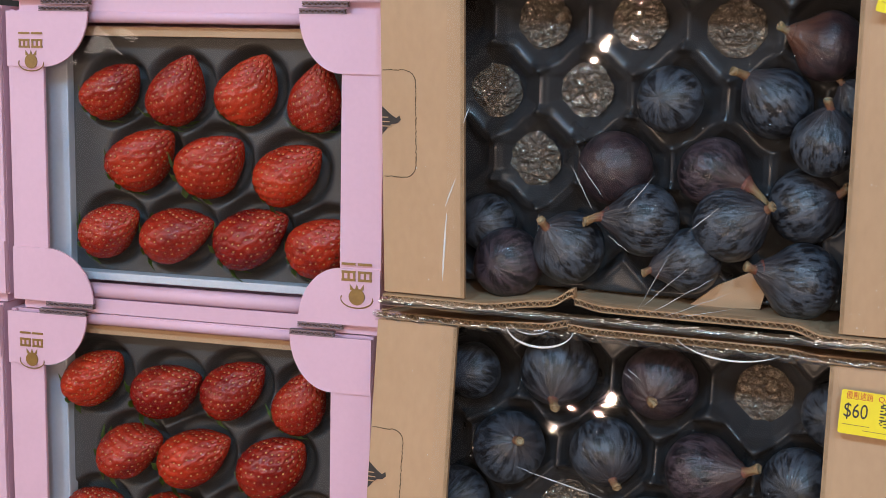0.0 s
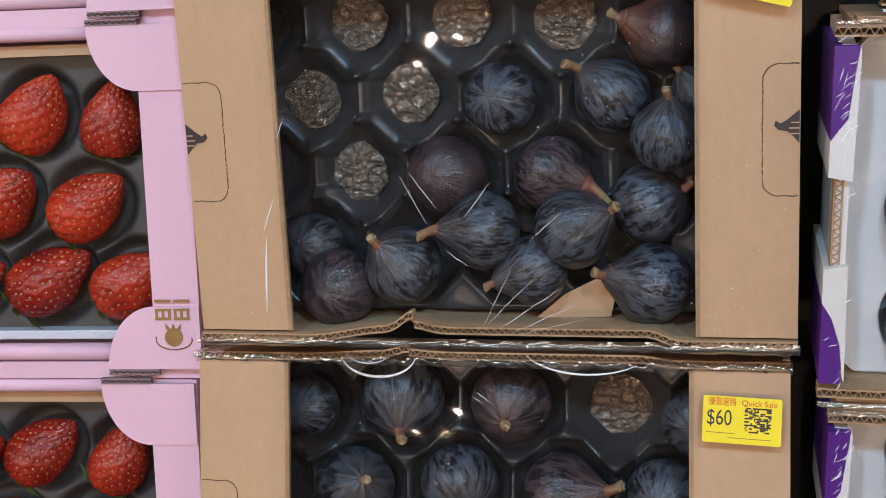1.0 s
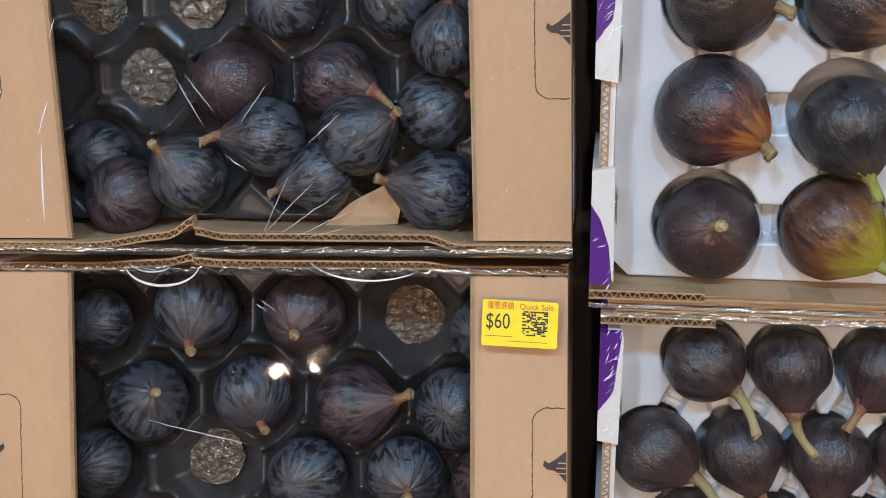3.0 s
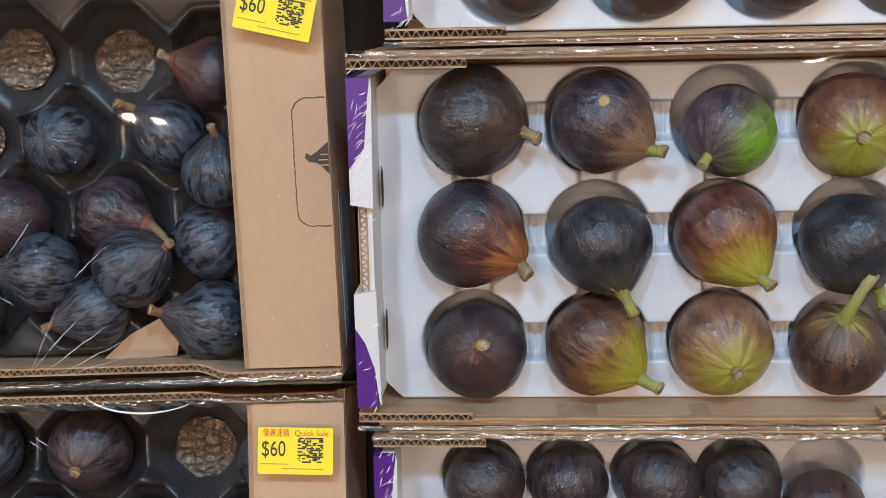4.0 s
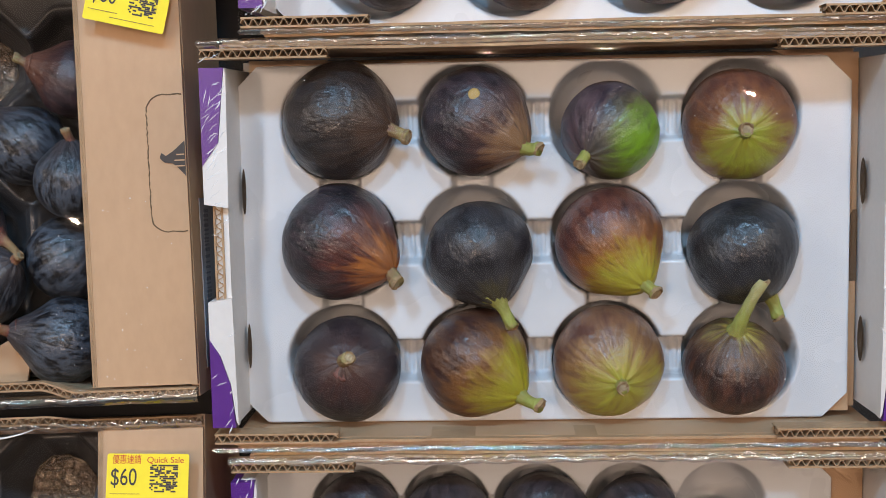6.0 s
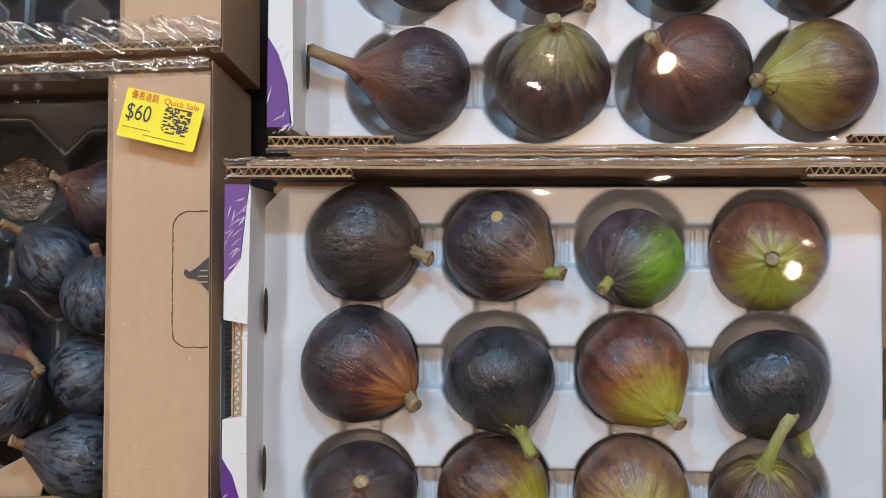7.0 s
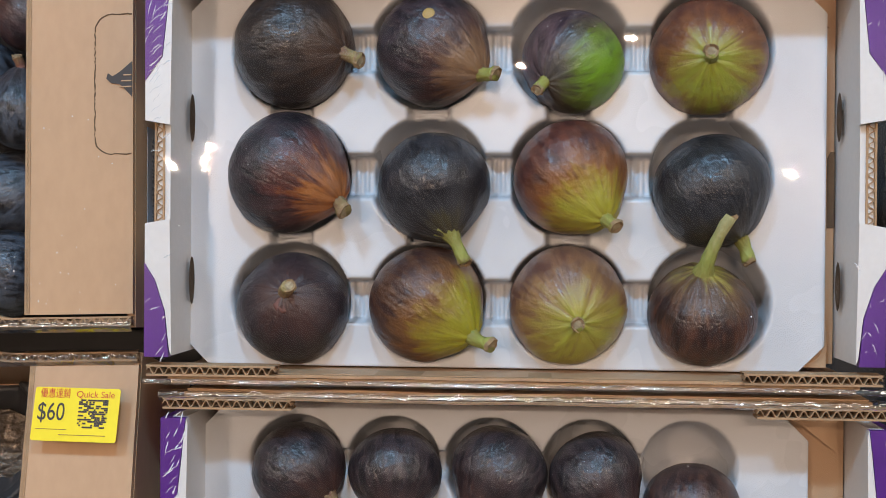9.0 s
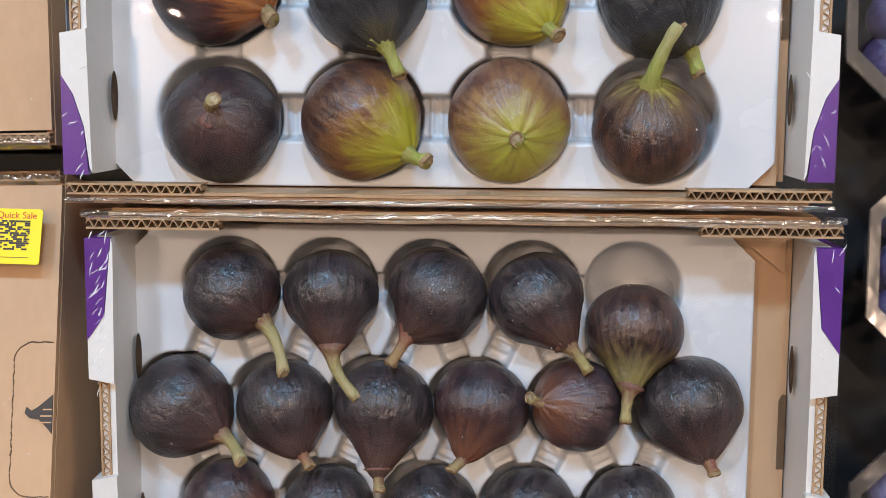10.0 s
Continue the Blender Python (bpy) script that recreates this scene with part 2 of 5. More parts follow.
    col = mixed(nt, math_node(nt, "MULTIPLY", math_node(nt, "MULTIPLY", pore, some), 0.7), col, (0.44, 0.35, 0.29))
    nt.links.new(col, bsdf.inputs["Base Color"])
    nt.links.new(math_node(nt, "MULTIPLY_ADD", dusty, 0.14, math_node(nt, "MULTIPLY_ADD", mottle, 0.10, 0.30)), bsdf.inputs["Roughness"])
    bsdf.inputs["Specular IOR Level"].default_value = 0.6
    dimples = noise_of(nt, vec, 6.5, 3, 0.5)
    relief = math_node(nt, "MULTIPLY_ADD", dimples, 0.9, math_node(nt, "MULTIPLY_ADD", mottle, 0.22, math_node(nt, "MULTIPLY_ADD", pore, 0.2, sum_lines)))
    bump_to(nt, bsdf, relief, 0.17, 0.035)
    return m


BLOOM = (0.085, 0.10, 0.13)
FIG_SKIN = {
    "dark": fig_material("fig_skin_dark", (0.011, 0.009, 0.011), (0.044, 0.031, 0.034), (0.075, 0.034, 0.026), 0.95, (0.066, 0.066, 0.078), 0.28, sharp=0.07, middle=(0.044, 0.022, 0.022)),
    "plum": fig_material("fig_skin_plum", (0.016, 0.010, 0.014), (0.055, 0.030, 0.034), (0.15, 0.055, 0.028), 0.84, (0.07, 0.066, 0.08), 0.30, sharp=0.08, middle=(0.075, 0.028, 0.022)),
    "pear": fig_material("fig_skin_pear", (0.022, 0.011, 0.012), (0.085, 0.042, 0.032), (0.22, 0.18, 0.055), 0.8, (0.085, 0.07, 0.075), 0.35),
    "toplive": fig_material("fig_skin_yellow_end", (0.034, 0.014, 0.014), (0.10, 0.045, 0.022), (0.33, 0.29, 0.05), 0.62, (0.10, 0.06, 0.055), 0.2, middle=(0.20, 0.11, 0.03)),
    "bloom": fig_material("fig_skin_bloom", (0.005, 0.005, 0.007), (0.064, 0.076, 0.098), (0.05, 0.042, 0.046), 0.97, BLOOM, 0.20, sharp=0.048, lined=6.4),
    "bloomred": fig_material("fig_skin_bloom_red", (0.009, 0.006, 0.009), (0.070, 0.046, 0.056), (0.07, 0.040, 0.038), 0.97, (0.09, 0.085, 0.10), 0.22, sharp=0.055, lined=6.4),
}
# figs of the main crate, each with its own tones: skin, streak, middle, tip tone, the side it turns to, how far, bloom
FIG_PALETTE = {
    "brown": ((0.013, 0.010, 0.010), (0.036, 0.026, 0.022), (0.045, 0.027, 0.020), (0.075, 0.040, 0.025), (0.9, -0.38, -0.22), 0.95, 0.25),
    "scarred": ((0.013, 0.010, 0.014), (0.046, 0.030, 0.036), (0.105, 0.046, 0.035), (0.25, 0.14, 0.07), (0.66, -0.55, -0.50), 1.02, 0.30),
    "halfgreen": ((0.032, 0.020, 0.028), (0.105, 0.066, 0.076), (0.10, 0.10, 0.035), (0.17, 0.35, 0.014), (0.78, -0.42, -0.46), 0.68, 0.30),
    "greenred": ((0.085, 0.030, 0.022), (0.17, 0.058, 0.030), (0.24, 0.10, 0.03), (0.32, 0.39, 0.04), (0.05, -0.74, -0.67), 0.80, 0.10),
    "ember": ((0.011, 0.010, 0.013), (0.040, 0.026, 0.032), (0.13, 0.030, 0.018), (0.34, 0.12, 0.028), (0.66, -0.62, -0.43), 1.08, 0.25),
    "black": ((0.011, 0.011, 0.014), (0.030, 0.030, 0.036), (0.036, 0.033, 0.034), (0.06, 0.05, 0.025), (0.30, -0.36, -0.88), 1.12, 0.25),
    "heart": ((0.050, 0.016, 0.015), (0.125, 0.042, 0.028), (0.30, 0.115, 0.025), (0.36, 0.34, 0.028), (0.38, -0.48, -0.79), 0.84, 0.10),
    "blue": ((0.009, 0.010, 0.013), (0.022, 0.025, 0.031), (0.022, 0.023, 0.028), (0.05, 0.04, 0.03), (0.34, -0.37, -0.86), 0.97, 0.30),
    "night": ((0.011, 0.009, 0.012), (0.030, 0.021, 0.027), (0.035, 0.020, 0.022), (0.06, 0.025, 0.02), (0.0, -1.0, 0.0), 0.97, 0.15),
    "olive": ((0.034, 0.013, 0.012), (0.095, 0.040, 0.020), (0.21, 0.085, 0.018), (0.33, 0.31, 0.02), (0.74, -0.48, -0.47), 0.82, 0.06),
    "green": ((0.10, 0.042, 0.030), (0.20, 0.10, 0.055), (0.27, 0.15, 0.05), (0.35, 0.36, 0.04), (0.22, -0.64, -0.74), 0.68, 0.08),
    "greenpear": ((0.022, 0.010, 0.010), (0.085, 0.034, 0.022), (0.14, 0.075, 0.025), (0.30, 0.26, 0.05), (0.05, -0.62, 0.78), 1.08, 0.05),
}
FIG_WORDS = {
    "brown": "dark brown-purple fig with small pressed dents", "scarred": "plum fig with a pale yellow scar", "ember": "black fig with a glowing red stem end",
    "black": "blue-black fig with a short green stem", "heart": "heart-shaped maroon fig with a yellow-green end", "blue": "glossy blue-black fig turned on its side",
    "toplive": "maroon fig with a pale yellow-green neck", "night": "black fig with its stem end facing out",
    "dark": "dark purple ripe fig with faint bloom", "plum": "plum-purple fig with a reddish stem end", "pear": "pear-shaped purple fig with a greenish neck",
    "halfgreen": "purple fig with one bright green side", "greenred": "reddish fig with a yellow-green stem end", "olive": "striped olive-green and maroon fig",
    "green": "yellow-green fig blushed with red", "greenpear": "maroon fig with green stripes and tall stem", "bloom": "blue-black fig with a waxy streaked bloom",
    "bloomred": "purple-red fig with a waxy bloom",
}


def berry_material(name, deep, bright):
    m, nt, bsdf = tree(name)
    vec, here, rnd = place_coords(nt)
    n = noise_of(nt, vec, 1.3, 3)
    fine = noise_of(nt, vec, 9.0, 3)
    fac = math_node(nt, "ADD", math_node(nt, "MULTIPLY_ADD", fine, 0.25, math_node(nt, "MULTIPLY", n, 0.75)), math_node(nt, "MULTIPLY", math_node(nt, "SUBTRACT", rnd, 0.5), 0.3))
    nt.links.new(ramp(nt, fac, [(0.3, deep), (0.7, bright)]), bsdf.inputs["Base Color"])
    bsdf.inputs["Roughness"].default_value = 0.22
    bsdf.inputs["Specular IOR Level"].default_value = 0.5
    bsdf.inputs["Subsurface Weight"].default_value = 0.12
    bsdf.inputs["Subsurface Radius"].default_value = (0.3, 0.08, 0.05)
    bsdf.inputs["Subsurface Scale"].default_value = 0.08
    bump_to(nt, bsdf, fine, 0.15, 0.02)
    return m


BERRY = berry_material("strawberry_flesh", (0.19, 0.005, 0.005), (0.52, 0.040, 0.012))


# ---- building helpers ----
def mesh_of(name, bm, materials, smooth=False):
    me = bpy.data.meshes.new(name)
    bm.to_mesh(me)
    bm.free()
    for m in materials if isinstance(materials, (list, tuple)) else [materials]:
        me.materials.append(m)
    if smooth:
        me.shade_smooth()
    return me


def part(name, bm, material, parent, label="", smooth=False, m=None):
    ob = new(name, mesh_of(name, bm, material, smooth))
    ob.parent = parent
    if m is not None:
        ob.matrix_basis = m
    return tagged(ob, label)


def thing(name, m, label, category, group="", kind=""):
    ob = new(name)
    ob.empty_display_size = 0.02
    ob.matrix_basis = DISPLAY @ m
    return tagged(ob, label, category, group, kind)


def box(bm, x0, x1, y0, y1, z0, z1, bevel=0.0, index=0):
    made = bmesh.ops.create_cube(bm, size=1.0, matrix=Matrix.Translation(((x0 + x1) / 2, (y0 + y1) / 2, (z0 + z1) / 2)) @ Matrix.Diagonal((abs(x1 - x0), abs(y1 - y0), abs(z1 - z0), 1)))
    faces = {f for v in made["verts"] for f in v.link_faces}
    for f in faces:
        f.material_index = index
    if bevel:
        edges = {e for v in made["verts"] for e in v.link_edges}
        bmesh.ops.bevel(bm, geom=list(edges), offset=bevel, segments=2, affect="EDGES", profile=0.6)
    return bm


def one_box(*args, **kw):
    return box(bmesh.new(), *args, **kw)


def plate(bm, points, y0, y1, index=0):
    """A flat plate with the outline points (x, z), from y0 back to y1."""
    front = [bm.verts.new((x, y0, z)) for x, z in points]
    back = [bm.verts.new((x, y1, z)) for x, z in points]
    faces = [bm.faces.new(front), bm.faces.new(back[::-1])]
    n = len(points)
    for i in range(n):
        j = (i + 1) % n
        faces.append(bm.faces.new((front[j], front[i], back[i], back[j])))
    for f in faces:
        f.material_index = index
    bmesh.ops.recalc_face_normals(bm, faces=faces)
    return bm


def tube(bm, path, radii, sides=10, index=0):
    """A round tube along a path of Vectors."""
    rings = []
    for i, p in enumerate(path):
        d = (path[min(i + 1, len(path) - 1)] - path[max(i - 1, 0)]).normalized()
        q = d.to_track_quat("Z", "Y")
        rings.append([bm.verts.new(p + q @ Vector((radii[i] * math.cos(a), radii[i] * math.sin(a), 0))) for a in (2 * math.pi * k / sides for k in range(sides))])
    made = []
    for a, b in zip(rings, rings[1:]):
        for k in range(sides):
            made.append(bm.faces.new((a[k], a[(k + 1) % sides], b[(k + 1) % sides], b[k])))
    made += [bm.faces.new(rings[0][::-1]), bm.faces.new(rings[-1])]
    for f in made:
        f.material_index = index
    return bm


def corrugated(length, thick, deep, pitch=0.0075, wave=None):
    """A cut corrugated edge along x from 0, its flutes open to -y: two liners and a waving sheet between, before a dark
    sheet painted as the shade inside. wave(x): how far it bends in z.
    """
    bm = bmesh.new()
    n = max(12, int(length / 0.0005))
    bend = wave or (lambda x: 0.0)

    def strip(zf, half, depth, index):
        last = None
        for i in range(n + 1):
            x = length * i / n
            z = bend(x) + zf(x)
            ring = [bm.verts.new(c) for c in ((x, 0.0, z - half), (x, 0.0, z + half), (x, depth, z + half), (x, depth, z - half))]
            if last:
                for k in range(4):
                    f = bm.faces.new((last[k], last[(k + 1) % 4], ring[(k + 1) % 4], ring[k]))
                    f.material_index = index
            last = ring

    strip(lambda x: thick / 2, 0.00045, deep, 0)
    strip(lambda x: -thick / 2, 0.00045, deep, 0)
    strip(lambda x: (thick / 2 - 0.0005) * math.sin(2 * math.pi * x / pitch), 0.00035, deep * 0.9, 0)
    # dark sheet behind the flutes, its colour standing for the shade in them
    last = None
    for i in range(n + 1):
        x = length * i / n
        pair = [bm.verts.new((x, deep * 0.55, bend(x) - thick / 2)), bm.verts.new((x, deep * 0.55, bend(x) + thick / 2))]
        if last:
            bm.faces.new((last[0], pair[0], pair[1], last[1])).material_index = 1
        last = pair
    bmesh.ops.recalc_face_normals(bm, faces=bm.faces)
    return bm


def height_sheet(wide, high, step, depth, cut=0.0, skirt=0.02):
    """A pressed sheet in x, z from the corner 0, 0: depth(x, z) is how far each spot lies back in y. cut: how far its corners are cut off."""
    nx, nz = int(wide / step) + 1, int(high / step) + 1
    xs, zs = np.linspace(0, wide, nx), np.linspace(0, high, nz)
    gx, gz = np.meshgrid(xs, zs, indexing="ij")
    gy = depth(gx, gz)
    edge = np.minimum.reduce([gx, wide - gx, gz, high - gz])
    gy = gy + np.where(edge < 1e-6, skirt, 0.0)
    if cut:
        for fx, fz in ((1, 1), (-1, 1), (1, -1), (-1, -1)):
            ex, ez = (gx if fx > 0 else wide - gx), (gz if fz > 0 else high - gz)
            lack = np.clip(cut - ex - ez, 0, None) / 2
            gx, gz = gx + fx * lack, gz + fz * lack
    verts = np.stack([gx, gy, gz], -1).reshape(-1, 3)
    ids = np.arange(nx * nz).reshape(nx, nz)
    quads = np.stack([ids[:-1, :-1], ids[1:, :-1], ids[1:, 1:], ids[:-1, 1:]], -1).reshape(-1, 4)
    me = bpy.data.meshes.new("sheet")
    me.from_pydata(verts.tolist(), [], quads.tolist())
    me.shade_smooth()
    return me


def step_up(v, a, b):
    t = np.clip((v - a) / (b - a), 0, 1)
    return t * t * (3 - 2 * t)


def sheet_part(name, me, material, parent, m, label=""):
    me.materials.append(material)
    ob = new(name, me)
    ob.parent, ob.matrix_basis = parent, m
    return tagged(ob, label)


# ---- room and display stand ----
def setting(name, bm, material, label, category):
    return tagged(new(name, mesh_of(name, bm, material)), label, category, kind="structure")


setting("floor", one_box(-4, 4, -4, 3, -0.1, 0), FLOOR_TILE, "grey polished shop floor", "floor")
setting("ceiling", one_box(-4.1, 4.1, -4.1, 3.1, CEILING, CEILING + 0.1), CEILING_PAINT, "white painted shop ceiling", "ceiling")
setting("wall_north", one_box(-4, 4, 3, 3.1, 0, CEILING), GREY_WALL, "plain grey painted wall", "wall")
setting("wall_south", one_box(-4, 4, -4.1, -4, 0, CEILING), GREY_WALL, "plain grey painted wall", "wall")
setting("wall_west", one_box(-4.1, -4, -4, 3, 0, CEILING), GREY_WALL, "plain grey painted wall", "wall")
setting("wall_east", one_box(4, 4.1, -4, 3, 0, CEILING), GREY_WALL, "plain grey painted wall", "wall")

stand = tagged(new("display_stand"), "black sloping fruit display stand on the floor", "stand")
board = part("board", one_box(-1.3, 1.1, 0.114, 0.134, -0.5, 0.75, 0.003), BLACK_BOARD, stand, m=DISPLAY)
part("front_lip", one_box(-1.3, 1.1, -0.02, 0.114, -0.52, -0.5, 0.003), BLACK_BOARD, stand, m=DISPLAY)
low, tall = DISPLAY @ Vector((0, 0.134, -0.45)), DISPLAY @ Vector((0, 0.134, 0.7))
for x in (-1.25, 1.05):
    part("leg", one_box(x - 0.03, x + 0.03, low.y - 0.03, low.y + 0.03, 0, low.z, 0.004), BLACK_BOARD, stand)
    part("leg", one_box(x - 0.03, x + 0.03, tall.y - 0.03, tall.y + 0.03, 0, tall.z, 0.004), BLACK_BOARD, stand)

for x, y in SPOTS:
    lampth = tagged(new("downlight"), "round recessed ceiling downlight", "lamp", "ceiling downlights")
    lampth.location = (x, y, CEILING)
    bm = bmesh.new()
    bmesh.ops.create_cone(bm, segments=32, radius1=0.075, radius2=0.065, depth=0.02, cap_ends=False)
    part("ring", bm, STEEL, lampth, m=pose(0, 0, -0.012))


# ---- figs ----
def fig_body(neck, seed, squash=0.94):
    rnd = random.Random(seed)
    bm = bmesh.new()
    sides, rows = 40, 26
    ribs, phase, off = rnd.choice((9, 11, 13)), rnd.random() * 6, Vector((rnd.random() * 9, rnd.random() * 9, rnd.random() * 9))
    rings = []
    for j in range(1, rows):
        u = -math.cos(math.pi * j / rows)
        rho = math.sqrt(1 - u * u)
        k = max(0.0, min(1.0, (u - 0.55) / 0.45))
        z = u * squash + neck * k * k * k
        rho *= 1 - neck * 0.55 * k
        ring = []
        for i in range(sides):
            a = 2 * math.pi * i / sides
            p = Vector((rho * math.cos(a), rho * math.sin(a), z))
            w = 1 + 0.010 * math.sin(ribs * a + phase) * (0.3 + k) + 0.05 * noise.noise(p * 0.9 + off) + 0.012 * noise.noise(p * 3.3 + off)
            ring.append(bm.verts.new((p.x * w, p.y * w, p.z * w)))
        rings.append(ring)
    bottom, top = bm.verts.new((0, 0, -squash * 0.96)), bm.verts.new((0, 0, squash + neck))
    for a, b in zip(rings, rings[1:]):
        for i in range(sides):
            bm.faces.new((a[i], a[(i + 1) % sides], b[(i + 1) % sides], b[i]))
    for i in range(sides):
        bm.faces.new((bottom, rings[0][(i + 1) % sides], rings[0][i]))
        bm.faces.new((top, rings[-1][i], rings[-1][(i + 1) % sides]))
    return bm


BODIES = {n: [mesh_of("fig_body", fig_body(n / 100, 10 * n + k), [FIG_SKIN["dark"]], True) for k in range(3)] for n in (5, 20, 35, 50)}


def fig_stem(length, bend, seed):
    """A tapered, bent stem along z, in units of the fig's radius."""
    rnd = random.Random(seed)
    path, radii = [], []
    for i in range(9):
        s = i / 8
        path.append(Vector((bend * s * s * length, 0.06 * math.sin(3 * s) * length, -0.14 + s * (length + 0.14))))
        radii.append((0.30, 0.19, 0.14, 0.118, 0.106, 0.10, 0.10, 0.108, 0.118)[i] + 0.018 * rnd.random())
    return tube(bmesh.new(), path, radii, 12), path[-1], radii[-1]


def fig(x, y, z, r, dx, dy, dz, reach, kind, neck, group, base=Matrix()):
    rnd = random.Random(f"{x:.3f} {z:.3f}")
    q = Vector((dx, dy, dz)).to_track_quat("Z", "Y") @ Euler((0, 0, rnd.random() * 6.28)).to_quaternion()
    fruit = thing("fig", base @ Matrix.LocRotScale((x, y, z), q, None), FIG_WORDS[kind], "fig", group)
    key = min(BODIES, key=lambda n: abs(n / 100 - neck))
    me = rnd.choice(BODIES[key]).copy()
    if kind in FIG_PALETTE:
        skin, streak, middle, tone, side, reached, dust = FIG_PALETTE[kind]
        own = fig_material("fig_skin_" + kind, skin, streak, tone, reached, (0.075, 0.078, 0.092), dust, tuple(q.inverted() @ Vector(side).normalized()), 0.09, 5.0, middle, 0.15)
        FIG_SKIN.setdefault(kind, own)
        me.materials[0] = own
    else:
        me.materials[0] = FIG_SKIN[kind]
    body = new("body", me)
    body.parent, body.matrix_basis = fruit, Matrix.Diagonal((r, r, r, 1))
    if dy > 0.5:
        return fruit
    top = 0.94 + 0.92 * key / 100
    length = max(0.26, reach / r - top + 0.02)
    bm, tip, tr = fig_stem(length, rnd.choice((-1, 1)) * rnd.uniform(0.2, 0.6), rnd.random())
    brown = kind in ("bloom", "bloomred") or (kind in ("dark", "plum") and rnd.random() < 0.35)
    stem = part("stem", bm, STEM_BROWN if brown else STEM if kind in FIG_PALETTE and kind not in ("brown", "night", "ember") else STEM_TAN, fruit, "", True, Matrix.Translation((0, 0, (top - 0.03) * r)) @ Matrix.Diagonal((r, r, r, 1)))
    cut = bmesh.new()
    bmesh.ops.create_cone(cut, cap_ends=True, segments=10, radius1=tr * 1.05, radius2=tr * 0.92, depth=0.06, matrix=Matrix.Translation(tip + Vector((0, 0, 0.015))))
    cut.faces.ensure_lookup_table()
    face = max(cut.faces, key=lambda f: f.calc_center_median().z)
    bmesh.ops.inset_region(cut, faces=[face], thickness=tr * 0.32, depth=-0.025)
    face.material_index = 1
    for v in cut.verts:
        v.co += Vector((rnd.uniform(-1, 1), rnd.uniform(-1, 1), rnd.uniform(-1, 1))) * 0.014
    part("cut_end", cut, [STEM_CUT, STEM_PITH], stem, "dry brown cut end")
    turn = q.to_matrix().to_4x4().inverted()
    if kind == "scarred":
        for dirx, dirz, wide, high in ((0.0, 0.31, 0.13, 0.16),):
            out = Vector((dirx, -math.sqrt(1 - dirx * dirx - dirz * dirz), dirz))
            scar = bmesh.new()
            bmesh.ops.create_icosphere(scar, subdivisions=3, radius=r, matrix=turn @ Matrix.LocRotScale(out * r * 0.935, None, (wide, 0.06, high)) @ pose(0, 0, 0, 0, 35, 0))
            part("scar", scar, SCAR, body, "pale yellow healed scar", True, body.matrix_basis.inverted())
    if kind == "night":
        bract = bmesh.new()
        bmesh.ops.create_icosphere(bract, subdivisions=3, radius=1.0)
        for v in bract.verts:
            w = 1 + 0.55 * noise.noise(v.co * 2.1 + Vector((3, 1, 7)))
            v.co = turn @ (Vector((-0.07 + 0.13 * v.co.x * w, -0.93 + 0.06 * v.co.y * w, -0.06 + 0.16 * v.co.z * w)) * r)
        part("dry_bract", bract, BRACT, stem, "dried pinkish bract", True, stem.matrix_basis.inverted())
    return fruit


CRATE_MAIN = [
    (0.0783, 0.002, 0.1342, 0.0295, 0.90, -0.38, -0.22, 0.037, "brown", 0.05),
    (0.1452, 0.002, 0.1313, 0.0277, 0.76, -0.37, -0.53, 0.036, "scarred", 0.15),
    (0.2107, 0.003, 0.1237, 0.0243, -0.55, -0.62, -0.56, 0.028, "halfgreen", 0.05),
    (0.2740, 0.003, 0.1241, 0.0274, -0.10, -0.95, -0.28, 0.031, "greenred", 0.05),
    (0.0744, 0.010, 0.0754, 0.0295, 0.79, -0.36, -0.49, 0.039, "ember", 0.15),
    (0.1441, 0.011, 0.0670, 0.0271, 0.30, -0.36, -0.88, 0.041, "black", 0.15),
    (0.2092, 0.011, 0.0695, 0.0277, 0.47, -0.50, -0.72, 0.038, "heart", 0.2),
    (0.2743, 0.012, 0.0624, 0.0276, 0.46, -0.10, -0.88, 0.038, "blue", 0.05),
    (0.0756, 0.020, 0.0112, 0.0269, 0.02, -0.98, 0.18, 0.034, "night", 0.05),
    (0.1399, 0.019, 0.0119, 0.0281, 0.72, -0.42, -0.55, 0.043, "olive", 0.15),
    (0.2064, 0.019, 0.0098, 0.0279, 0.16, -0.92, -0.37, 0.033, "green", 0.05),
    (0.2689, 0.020, 0.0045, 0.0252, -0.02, -0.62, 0.78, 0.051, "greenpear", 0.05),
]
